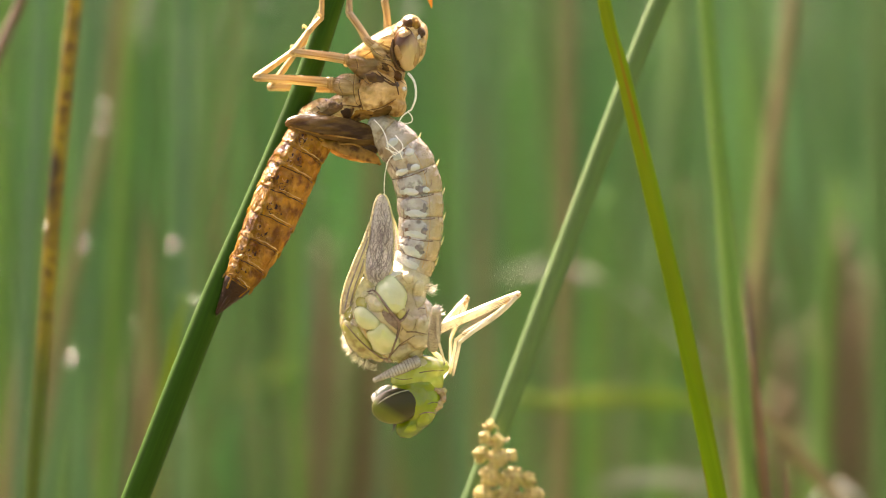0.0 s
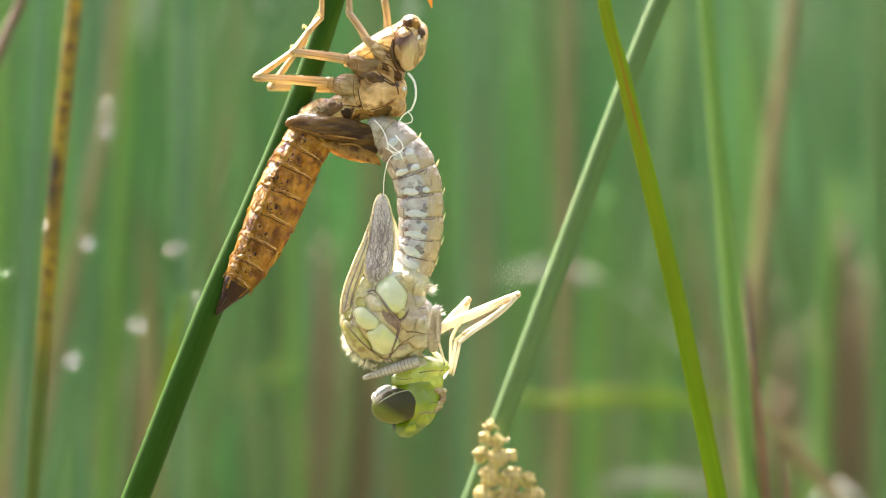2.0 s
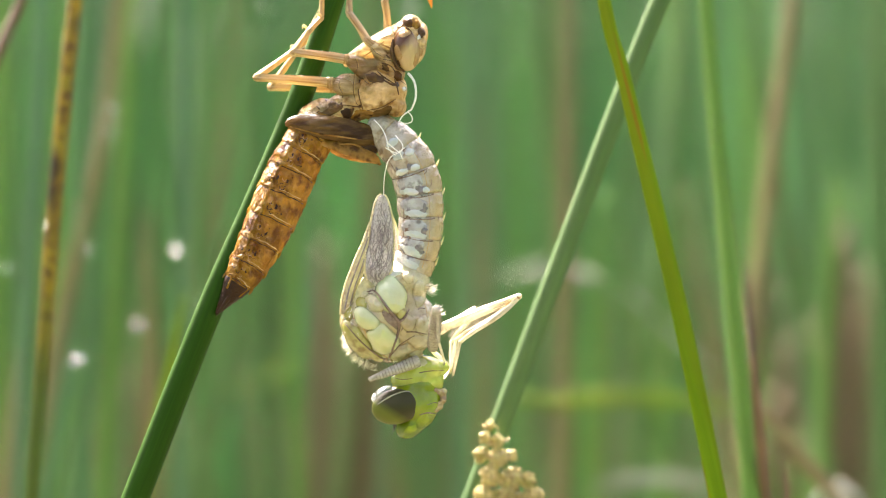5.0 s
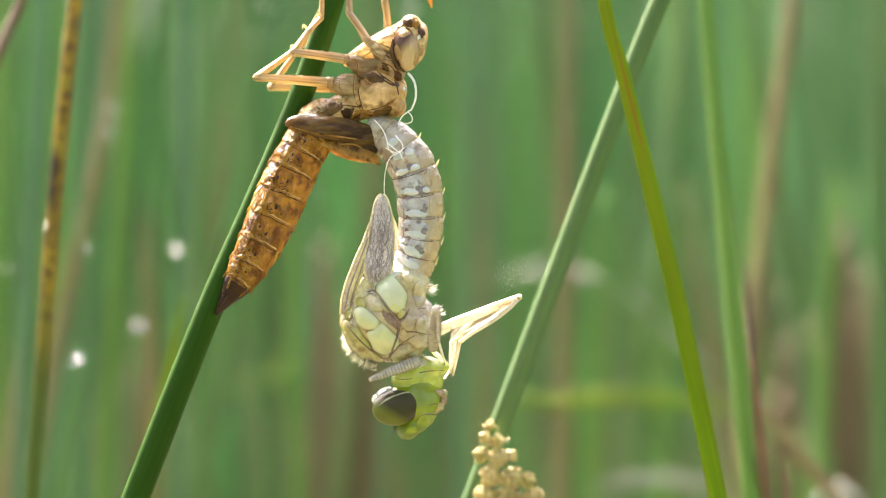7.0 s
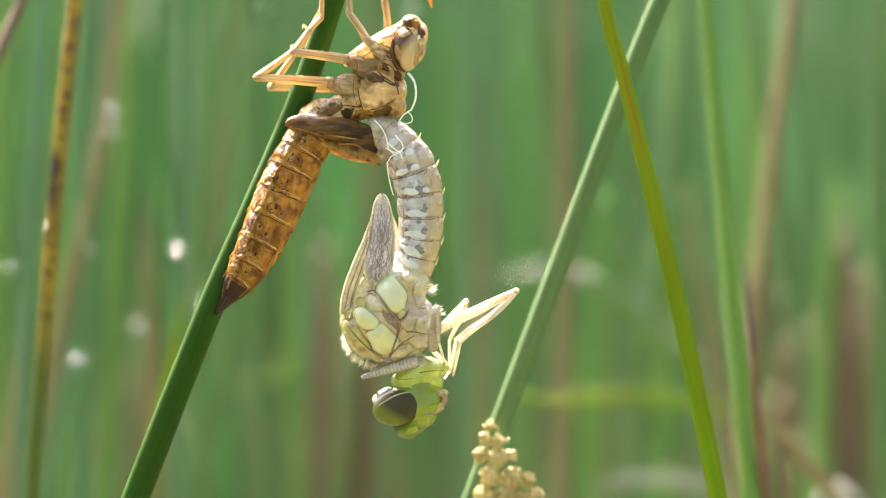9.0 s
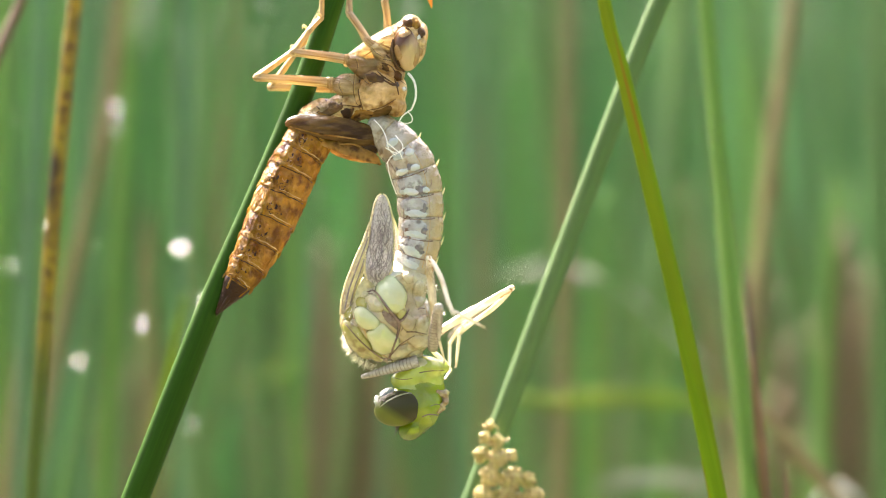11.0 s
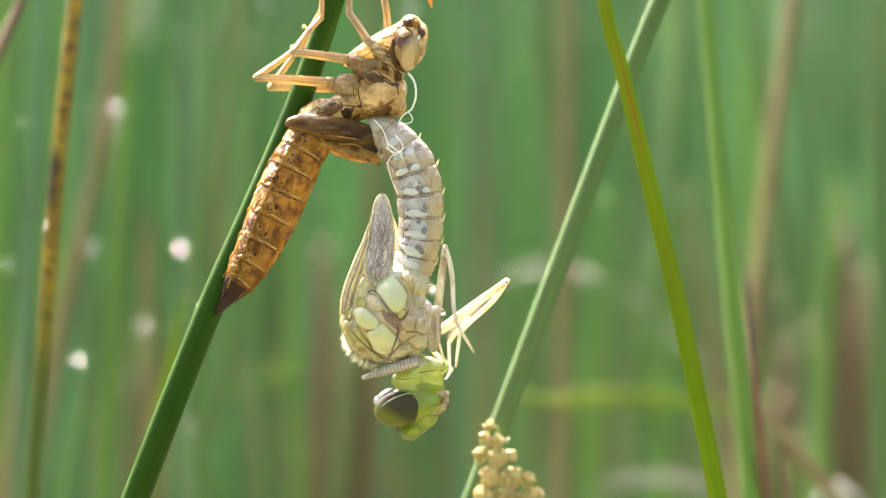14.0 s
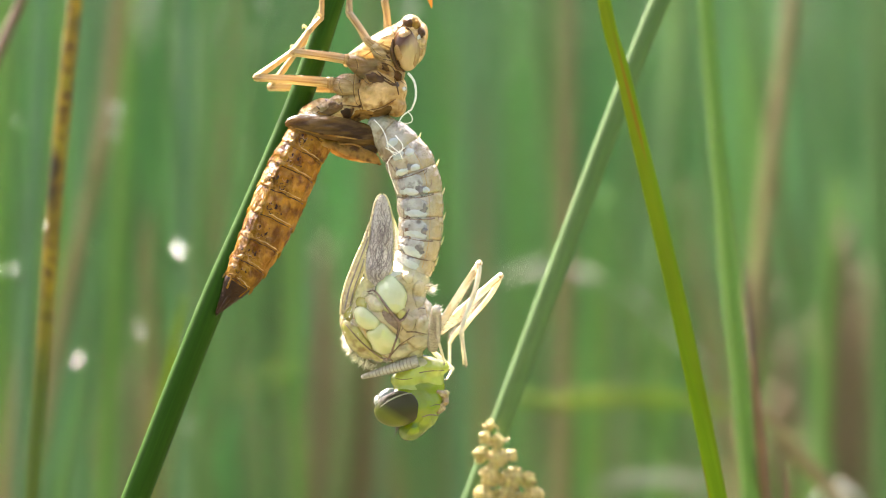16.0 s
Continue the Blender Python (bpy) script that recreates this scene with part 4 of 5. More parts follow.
        part("crease_lip", seam(skin, [(u0 + 1, v0 - r * 1.5 - 1, r * 0.2), (u1 + 1.5, v1 - r * 1.5 - 1, r * 0.4), (u2 + 1, v2 - r * 1.5 - 1, r * 0.2)], 16, 6, 0.0), "ridge_highlight", e, "gold highlight painted along a crease")
    # patches on the side; the small glassy one is a painted highlight speck
    for u, v, a, b, t, dm, mat in ((612, 201, 9, 12, -20, 1.2, "skin_tip"), (596, 190, 9, 6, -20, 1.6, "sheath_amber"), (574, 192, 12, 7, -30, 1.8, "skin_tan"), (640, 200, 12, 7, 10, 1.8, "sheath_amber"), (606, 214, 12, 5, 10, 1.4, "skin_dark"),
                                   (682, 120, 9, 7, 30, 2.4, "skin_dark"), (704, 118, 11, 7, 40, 2.4, "sheath_amber"), (662, 112, 7, 5, 20, 1.2, "skin_tip"), (716, 158, 4, 5, 0, 2.0, "glassy"), (652, 158, 9, 7, 0, 1.0, "skin_tan")):
        part("side_plate", plate(skin, u, v, a, b, t, dm, 0.3, 5), mat, e, {"skin_dark": "dark brown side plate", "skin_tip": "near-black scar spot", "glassy": "pale fleck painted as a highlight"}.get(mat, "wrinkled amber side plate"))
    # legs that hold the stem
    jointed_leg(e, [(592, 147, -2.8, 9), (455, 137, -2.6, 6.5), (520, 90, -1.6, 4.5), (540, 62, -0.4, 4)], "skin_leg")
    jointed_leg(e, [(618, 106, -2.6, 8), (520, 92, -2.4, 6.8), (546, 56, -1.4, 5), (568, 32, -0.2, 5), (569, -8, 0.3, 4)], "skin_leg")
    jointed_leg(e, [(668, 88, -2.4, 8), (650, 72, -2.4, 7), (618, 24, -0.8, 6), (616, -24, 0.6, 4.5)], "skin_leg")
    jointed_leg(e, [(595, 156, 3.6, 8), (480, 154, 3.6, 6.5), (520, 98, 3.4, 4.5), (545, 82, 3.0, 4)], "skin_leg")
    jointed_leg(e, [(618, 106, 3.4, 8), (530, 90, 3.6, 6.5), (552, 48, 3.2, 4.5), (572, 8, 3.0, 4)], "skin_leg")
    jointed_leg(e, [(690, 78, 1.6, 7), (686, 50, 1.8, 6.5), (681, 4, 2.0, 6), (676, -40, 2.2, 4.5)], "skin_leg")
    for u, v in ((543, 50), (522, 86), (569, 30)):
        bm = bmesh.new()
        tube(bm, [(u, v, -1.6, 2.4), (u - 6, v - 5, -1.8, 2), (u - 8, v + 2, -1.9, 0.6)], 6, 6)
        part("claw", bm, "skin_pale", e)
    # white air-tube threads pulled out of the old skin
    for k in (((722, 130, -2.2, 2.6), (733, 145, -2.6, 2.2), (736, 170, -2.8, 2.0), (729, 192, -2.8, 1.7), (722, 198, -2.8, 1.6)), ((722, 198, -2.8, 1.5), (712, 206, -3.0, 1.2), (706, 216, -3.4, 1.0)),
              ((722, 198, -2.8, 1.2), (729, 207, -2.8, 1.0), (728, 216, -3.0, 1.0), (716, 219, -3.2, 0.9), (706, 214, -3.4, 0.8)),
              ((662, 212, -3.8, 1.2), (676, 228, -4.2, 1.0), (684, 246, -4.4, 1.0), (688, 264, -4.6, 0.9), (700, 275, -5.0, 0.8)),
              ((700, 240, -4.4, 1.0), (712, 256, -5.0, 1.0), (710, 268, -5.2, 0.9), (694, 276, -5.0, 0.9), (684, 290, -4.9, 0.9)),
              ((684, 252, -4.6, 0.9), (696, 262, -5.0, 1.0), (708, 272, -5.2, 0.9), (712, 282, -5.2, 0.7)), ((682, 262, -4.7, 0.8), (700, 270, -5.1, 0.9), (716, 262, -5.2, 0.6))):
        bm = bmesh.new()
        tube(bm, list(k), 18, 7)
        part("thread", bm, "thread", e, "white silky air-tube thread")
    return e


# ---- the dragonfly ----
LEGSET = {}


def build_wing(parent, keys, y, half, rootmat, seed, veins=True):
    """A soft unopened wing: a crumpled thick leaf along an axis, with beaded edges."""
    rnd = random.Random(seed)
    n, w = 34, 13
    ks = spline(keys, n)
    front, back = [], []
    bm = bmesh.new()
    grid = []
    for i, k in enumerate(ks):
        j = min(i + 1, n)
        d = Vector((ks[j][0] - ks[max(i - 1, 0)][0], ks[j][1] - ks[max(i - 1, 0)][1])).normalized()
        nr = Vector((-d.y, d.x))
        row = []
        for q in range(w + 1):
            s = q / w * 2 - 1
            u, v = k[0] + nr.x * s * k[3], k[1] + nr.y * s * k[3]
            dep = k[2] - 0.55 * math.sqrt(max(0, 1 - s * s)) + 0.16 * noise.noise(Vector((u * 0.16, v * 0.16, seed))) + 0.10 * noise.noise(Vector((u * 0.4, v * 0.4, seed)))
            row.append((u, v, dep))
        grid.append(row)
    fv = [[bm.verts.new(at(*p)) for p in row] for row in grid]
    bv = [[bm.verts.new(at(p[0], p[1], 2 * ks[i][2] - p[2] + 0.25)) for p in row] for i, row in enumerate(grid)]
    for i in range(n):
        for q in range(w):
            bm.faces.new((fv[i][q], fv[i][q + 1], fv[i + 1][q + 1], fv[i + 1][q]))
            bm.faces.new((bv[i][q + 1], bv[i][q], bv[i + 1][q], bv[i + 1][q + 1]))
        bm.faces.new((fv[i][0], fv[i + 1][0], bv[i + 1][0], bv[i][0]))
        bm.faces.new((fv[i + 1][w], fv[i][w], bv[i][w], bv[i + 1][w]))
    for q in range(w):
        bm.faces.new((fv[0][q + 1], fv[0][q], bv[0][q], bv[0][q + 1]))
        bm.faces.new((fv[n][q], fv[n][q + 1], bv[n][q + 1], bv[n][q]))
    wing = part("wing", bm, rootmat, parent, "soft crumpled grey unopened wing")
    for side in (0, w):
        bm = bmesh.new()
        for i in range(0, n + 1):
            p = grid[i][side]
            for f in (0, 0.5):
                p2 = grid[min(i + 1, n)][side]
                blob(bm, p[0] + (p2[0] - p[0]) * f, p[1] + (p2[1] - p[1]) * f, p[2] - 0.05, 2.0 + rnd.uniform(-0.3, 0.5), 2.2, 2.4, 0, 7)
        part("wing_border", bm, "wing_edge", wing, "beaded pale yellow wing edge")
    if veins:
        for start in (0.22, 0.36, 0.52, 0.66, 0.8):
            u = 0.5
            for _ in range(5):
                pos, q = rnd.uniform(0.05, 0.5), start * w
                line = []
                i = int(pos * n)
                while i < min(n, int((pos + rnd.uniform(0.25, 0.5)) * n)):
                    qq = min(w - 1, max(1, q))
                    a = grid[i][int(qq)]
                    b = grid[i][min(w, int(qq) + 1)]
                    f = qq - int(qq)
                    line.append((a[0] + (b[0] - a[0]) * f, a[1] + (b[1] - a[1]) * f, min(a[2], b[2]) - 0.01, rnd.uniform(0.35, 0.85)))
                    i += 2
                    q += rnd.gauss(0, 1.7)
                if len(line) > 2:
                    bm = bmesh.new()
                    tube(bm, line, len(line) * 2, 5)
                    part("vein", bm, "wing_vein", wing, "dark folded vein")
    return wing


def femur_mesh(length, r0, r1, bow=0.0):
    """A leg piece along +x from the joint, flattened, bowed outwards."""
    bm = bmesh.new()
    pts = [Vector((length * f, 0, bow * math.sin(math.pi * min(1, f * 1.3) ** 0.8) if f < 0.77 else 0)) for f in np.linspace(0, 1, 13)]
    rad = [(r0 + (r1 - r0) * f) * (1.0 + 0.22 * math.sin(math.pi * f)) * UNIT for f in np.linspace(0, 1, 13)]
    loft(bm, [p * UNIT for p in pts], rad, 12, 0.72)
    res = bmesh.ops.create_uvsphere(bm, u_segments=12, v_segments=8, radius=r1 * UNIT * 1.05, matrix=Matrix.Translation((length * UNIT, 0, 0)))
    return bm


def bristle_row(bm, length, r, side, n, size, seed):
    rnd = random.Random(seed)
    for i in range(n):
        x = length * (0.12 + 0.8 * i / n)
        for yy in (-1, 1):
            a = Vector((x, yy * r * 0.5, side * r * 0.7)) * UNIT
            b = Vector((x + size * 0.5, yy * (r * 0.7 + rnd.uniform(0, 1)), side * (r + size))) * UNIT
            loft(bm, [a, (a + b) / 2, b], [0.6 * UNIT, 0.45 * UNIT, 0.12 * UNIT], 3)


def limb(parent, name, mats, lens, radii, base, bristle=(16, 6), label="", ribs=False, bow=0.0, patch=False):
    """A live leg: thigh mesh, shin and foot under it; posed later."""
    made = []
    for nm, ln, (r0, r1), mat, rows_of in zip((name, "shin", "foot"), lens, radii, mats, (bristle[0] // 2, bristle[0], 0)):
        bm = femur_mesh(ln, r0, r1, bow if nm == "shin" else 0.0)
        me = bpy.data.meshes.new(nm)
        cut = len(bm.faces)
        if rows_of:
            bristle_row(bm, ln, r0, -1, rows_of, bristle[1], 3)
        if nm == "foot":
            for q in (-1, 1):
                loft(bm, [Vector((ln, 0, 0)) * UNIT, Vector((ln + 3, q * 1.5, -1)) * UNIT, Vector((ln + 5, q * 2.5, -3.5)) * UNIT], [1.3 * UNIT, UNIT, 0.2 * UNIT], 5)
        bm.faces.ensure_lookup_table()
        for f in bm.faces[cut:]:
            f.material_index = 1
        if patch and nm != "foot":         # tan flecks round the knee
            for f in bm.faces[:cut]:
                c = f.calc_center_median() / UNIT
                near_knee = c.x / ln if nm == name else 1 - c.x / ln
                if near_knee > 0.84 and c.z < 1.5 and noise.noise(c * 0.35) > -0.05:
                    f.material_index = 2
        bm.to_mesh(me)
        bm.free()
        me.materials.append(M[mat])
        me.materials.append(M["bristle"])
        me.materials.append(M["leg_band"])
        me.shade_smooth()
        ob = new(nm, me)
        ob.parent = made[0] if made else parent
        made.append(ob)
    if label:
        tagged(made[0], label)
    ORG[made[0]] = Vector(base)
    if ribs:
        bm = bmesh.new()
        for i in range(13):
            f = 0.1 + 0.84 * i / 13
            x = lens[0] * f
            rr = (radii[0][0] + (radii[0][1] - radii[0][0]) * f) * (1.07 + 0.22 * math.sin(math.pi * f))
            res = bmesh.ops.create_cone(bm, cap_ends=True, segments=12, radius1=rr * UNIT, radius2=rr * UNIT, depth=1.1 * UNIT,
                                        matrix=Matrix.Translation((x * UNIT, 0, 0)) @ Matrix.Rotation(radians(90), 4, "Y") @ Matrix.Rotation(radians(-22), 4, "X"))
        me = bpy.data.meshes.new("ribs")
        bm.to_mesh(me)
        bm.free()
        me.materials.append(M["bristle"])
        q = new("ribs", me)
        q.parent = made[0]
        q.scale = (1, 0.74, 1)
    return made


def build_dragonfly():
    e = thing("dragonfly", at(690, 560, 0), "pale soft young dragonfly hanging head down out of its skin", "dragonfly")
    # abdomen, still held in the skin
    keys = [(652, 222, -0.8, 24), (680, 236, -1.0, 31), (708, 262, -1.2, 37), (731, 300, -1.2, 41), (742, 342, -1.2, 40), (745, 385, -1.2, 38.5), (743, 425, -1.2, 37), (734, 462, -1.0, 35), (722, 500, -0.8, 36)]
    rings = ringed_body(e, keys, [0.0, 0.13, 0.26, 0.385, 0.505, 0.62, 0.735, 0.84, 0.93], "belly", lip=0.03, bulge=0.06, crease=0.015, seed=5)
    ks = spline(keys, 400)
    skin = surface(rings)
    rnd = random.Random(4)

    def along(q, off):
        k, k2 = ks[int(q * 400)], ks[min(400, int(q * 400) + 4)]
        ang = math.atan2(k2[1] - k[1], k2[0] - k[0]) - math.pi / 2
        return k[0] + off * math.cos(ang), k[1] + off * math.sin(ang), math.degrees(ang), k[3]
    for q in (0.44, 0.56, 0.68, 0.785, 0.88):      # a soft milky panel on each ring
        u, v, ang, r = along(q, -12)
        part("belly_panel", plate(skin, u, v, r * 0.66, 17, ang, 1.6, 0.1, q), "belly_soft", e, "translucent grey-white belly panel")
    for q, a, b, off in ((0.20, 13, 8, -4), (0.275, 12, 9, -12), (0.295, 9, 8, 10), (0.365, 13, 7, -20), (0.37, 10, 7, 4), (0.487, 20, 8, -16), (0.49, 8, 6, 12), (0.605, 24, 9, -10), (0.72, 24, 8, -10), (0.825, 22, 9, -10), (0.90, 18, 8, -6)):
        u, v, ang, r = along(q, off)
        part("belly_plate", plate(skin, u, v, a, b, ang + 10, 3.4, 0.14, q, 0.8), "belly_white", e, "milky white wet belly plate")
    for q in (0.36, 0.475, 0.49, 0.59, 0.61, 0.70, 0.72, 0.81, 0.83):
        for lo, hi in ((-27, -20), (-4, 6)):
            u, v, ang, r = along(q, rnd.uniform(lo, hi))
            part("dark_mark", plate(skin, u, v, rnd.uniform(4, 8), rnd.uniform(6, 10), rnd.uniform(-30, 30), 2.0, 0.5, q * 9), rnd.choice(("belly_grey", "belly_grey", "suture")), e, "grey belly mark")
    wrinkles(e, skin, rnd, 14, (680, 785, 225, 480), "suture", 12)
    for off, r in ((16, 0.5), (-30, 0.8)):
        part("flank_line", seam(skin, [(*along(q, off)[:2], r) for q in np.linspace(0.25, 0.9, 12)], 50), "leg_band" if off > 0 else "suture", e, "brown line along the flank")
    # thin seam lines and points down the outer side
    for s in (0.262, 0.388, 0.508, 0.623, 0.738, 0.843):
        k, k2 = ks[int(s * 400)], ks[int(s * 400) + 4]
        d = np.array([k2[0] - k[0], k2[1] - k[1]])
        d /= np.linalg.norm(d)
        nr = np.array([-d[1], d[0]])
        nr = nr if nr[0] > 0 else -nr
        bm = bmesh.new()
        line = []
        for q in np.linspace(-0.98, 0.62, 9):
            line.append((k[0] + nr[0] * k[3] * q, k[1] + nr[1] * k[3] * q + 5 * (1 - q * q), k[2] - 0.0735 * k[3] * math.sqrt(1 - q * q) * 0.96, 1.0))
        tube(bm, line, 18, 6)
        part("seam", bm, "suture", e, "thin brown seam between the rings")
        bm = bmesh.new()
        a = np.array([k[0], k[1]]) + nr * k[3] * 1.02
        tube(bm, [(a[0] - 2, a[1] + 8, k[2], 2.0), (a[0] + 2, a[1], k[2], 1.4), (a[0] + 5, a[1] - 8, k[2], 0.3)], 5, 6)
        part("side_spine", bm, "wing_edge", e)
    # thorax
    bm = bmesh.new()
    blob(bm, 684, 560, -0.4, 76, 78, 76, 25, 34, 0.06)
    blob(bm, 714, 500, -0.6, 48, 44, 56, 10, 26, 0.08)
    blob(bm, 735, 575, -0.8, 40, 52, 60, 5, 26, 0.08)
    blob(bm, 640, 580, -0.2, 36, 56, 58, -20, 26, 0.06)
    blob(bm, 700, 618, -0.4, 50, 26, 52, 0, 24, 0.08)
    thorax = fuse(part("thorax", bm, "chest", e), 0.00020, 9)
    skin = surface([thorax])
    plates = []
    words = {"chest_green": "milky pale green swollen side plate", "chest_yellow": "yellow side plate", "chest": "beige side plate", "wing_root": "crumpled wing root", "belly_white": "white wet plate", "suture": "brown hollow between plates"}
    for u, v, a, b, t, dm, mat in ((694, 524, 27, 38, -24, 13, "chest_green"), (679, 600, 33, 22, 42, 14, "chest_green"), (650, 566, 28, 17, 46, 11, "chest_green"), (709, 553, 9, 11, 0, 9, "chest_yellow"),
                                   (663, 538, 14, 21, -42, 7, "chest"), (722, 572, 17, 15, 20, 6, "chest"), (747, 575, 14, 18, 10, 4, "chest"), (742, 606, 22, 14, 0, 3.5, "chest"), (712, 622, 24, 12, -24, 5, "chest"), (738, 628, 16, 8, -10, 5, "chest"), (692, 566, 9, 24, -42, 0.6, "suture"), (688, 640, 11, 7, 10, 0.6, "suture"), (712, 566, 9, 6, 30, 0.6, "suture"),
                                   (632, 604, 18, 42, -34, 8, "chest_yellow"), (657, 630, 26, 11, 30, 6, "chest_yellow"), (616, 552, 8, 24, -6, 4, "chest_yellow"), (742, 520, 13, 26, 0, 5, "chest"), (644, 508, 13, 24, 20, 5, "wing_root"), (692, 484, 20, 9, -14, 6, "belly_white"), (722, 492, 12, 10, 20, 6, "chest"), (640, 536, 12, 10, 40, 5, "chest_yellow"), (628, 572, 9, 7, 30, 4, "wing_root")):
        plates.append(part("thorax_plate", plate(skin, u, v, a, b, t, dm, 0.14, 2, 0.6), mat, e, words[mat]))
    over = surface([thorax] + plates)
    for k in (((650, 517, 1.0), (664, 516, 1.8), (682, 540, 2.6), (698, 561, 3.4), (706, 572, 3.0), (704, 590, 2.4), (697, 612, 2.0), (688, 637, 2.4)), ((706, 571, 2.4), (716, 563, 2.0), (724, 548, 0.8)),
              ((688, 634, 1.8), (706, 612, 1.4), (734, 594, 0.7)), ((612, 574, 1.0), (640, 606, 1.4), (672, 632, 1.6), (688, 638, 1.4)), ((718, 588, 0.8), (734, 588, 1.2), (756, 592, 0.6))):
        part("suture", seam(over, list(k), 30, 7, 0.1), "suture", e, "brown seam between the side plates")
    wrinkles(e, skin, rnd, 8, (612, 765, 485, 635), "suture", 15)
    for k in (((634, 546, 0.8), (646, 588, 1.2), (668, 620, 1.2), (686, 634, 1.4)), ((650, 514, 1.2), (666, 492, 1.4), (690, 480, 1.2), (716, 486, 0.9)), ((612, 574, 0.8), (626, 564, 1.2), (642, 576, 0.8)), ((728, 510, 0.7), (752, 540, 0.9), (758, 580, 0.7))):
        part("suture", seam(skin, list(k), 24, 7, -0.35), "leg_band", e, "light brown seam between the side plates")
    part("breathing_hole", plate(skin, 742, 604, 5, 6, 0, 1.2, 0.1), "suture", e, "small dark breathing hole")
    # hair
    bm = bmesh.new()
    for k, (u, v, w) in enumerate(((615, 598, 176), (618, 609, 165), (624, 620, 152), (632, 630, 142), (641, 637, 130), (651, 642, 120))):
        hairs(bm, u, v, -1.2, 60, 11, w, 10, (4, 6), 0.2, 20 + k)
    part("hair_fringe", bm, "hair", e, "fine white hair fringe")
    bm = bmesh.new()
    hairs(bm, 757, 512, -1.6, 46, 16, -15, 30, (5, 8), 0.55, 4)
    hairs(bm, 770, 556, -1.6, 40, 13, -30, 30, (8, 6), 0.5, 5)
    part("hair_tuft", bm, "hair", e, "fine white hair tuft")
    bm = bmesh.new()
    hairs(bm, 662, 650, -2.2, 18, 9, 165, 22, (6, 6), 0.5, 6)
    hairs(bm, 640, 560, -4.0, 30, 8, 170, 40, (30, 30), 0.4, 7)
    part("hair_tuft", bm, "hair", e, "fine white hair tuft")
    # wings
    build_wing(e, [(676, 508, -3.2, 13), (669, 486, -4.3, 22), (671, 462, -4.2, 25), (675, 420, -4.0, 22.5), (676, 390, -3.9, 19), (676, 364, -3.8, 13.5), (676, 350, -3.8, 8), (676, 345, -3.8, 3)], 0, 1, "wing", 3)
    wing_b = build_wing(e, [(612, 556, -2.6, 9), (615, 530, -3.0, 10), (624, 500, -3.4, 11), (638, 465, -3.7, 11), (650, 435, -3.7, 10), (658, 405, -3.6, 7), (663, 385, -3.5, 3)], 0, 1, "wing_root", 5, False)
    build_wing(e, [(690, 486, 2.6, 20), (690, 440, 2.8, 18), (686, 400, 2.8, 14), (684, 372, 2.8, 5)], 0, 1, "wing", 7, False)
    for k in (((610, 548, 1.4), (618, 512, 1.5), (634, 468, 1.3), (652, 420, 1.0)), ((617, 552, 1.0), (626, 514, 1.2), (640, 474, 1.2), (656, 424, 0.8))):
        part("wing_fold", seam(surface([wing_b]), list(k), 26), "wing_vein", e, "dark fold line")
    bm = bmesh.new()
    tube(bm, [(668, 466, -3.7, 4), (656, 490, -4.0, 10), (642, 518, -3.9, 12), (628, 548, -3.3, 7)], 20, 16, 0.35, 5, 0.12)
    part("wing_root", bm, "wing_root", e, "crumpled yellow-brown wing root")
    # neck
    bm = bmesh.new()
    blob(bm, 742, 652, -0.6, 40, 22, 40, -8, 24, 0.08)
    blob(bm, 762, 652, -1.8, 22, 18, 26, 0, 20, 0.08)
    blob(bm, 726, 672, -0.6, 36, 20, 40, 0, 22, 0.08)
    blob(bm, 742, 682, -0.6, 30, 18, 36, 0, 22, 0.08)
    blob(bm, 738, 668, -0.6, 42, 28, 44, -6, 24, 0.06)
    blob(bm, 764, 674, -0.8, 22, 26, 34, 0, 22, 0.1)
    blob(bm, 782, 650, -0.8, 14, 12, 22, 10, 18, 0.15)
    blob(bm, 736, 688, -0.6, 40, 16, 44, 0, 24, 0.03)
    collar = fuse(part("neck", bm, "face_pale", e, "pale yellow-green neck"), 0.00018, 9)
    skin = surface([collar])
    for u, v, a, b, t, dm, mat, words_n in ((760, 671, 15, 14, 10, 1.6, "face_pale", "pale lime neck swelling"), (768, 650, 20, 7, 4, 1.5, "face_pale", "pale yellow neck plate"), (744, 642, 14, 9, -6, 1.5, "neck_cream", "cream neck plate")):
        part("neck_plate", plate(skin, u, v, a, b, t, dm, 0.15, 2, 0.9), mat, e, words_n)
    for k in (((742, 660, 0.8), (760, 657, 1.0), (786, 656, 0.7)), ((694, 668, 0.5), (712, 672, 0.7), (730, 670, 0.5))):
        part("suture", seam(skin, list(k), 16, 7, -0.2), "suture", e, "thin brown neck seam")
    # head, which sways a little
    piv = at(735, 672, -0.6)
    bm = bmesh.new()
    blob(bm, 738, 712, -0.6, 38, 40, 58, -30, 30, 0.05)
    blob(bm, 728, 750, -0.6, 32, 22, 42, -40, 26, 0.03)
    blob(bm, 746, 727, -0.6, 27, 32, 44, 24, 26, 0.03)
    blob(bm, 742, 680, -0.6, 42, 24, 44, 0, 24, 0.03)
    blob(bm, 742, 690, -0.6, 40, 24, 44, -4, 24, 0.05)
    blob(bm, 762, 706, -0.6, 20, 30, 42, 6, 24, 0.08)
    blob(bm, 720, 692, -0.6, 40, 18, 48, -10, 24, 0.05)
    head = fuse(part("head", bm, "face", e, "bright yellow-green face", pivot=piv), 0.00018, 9)
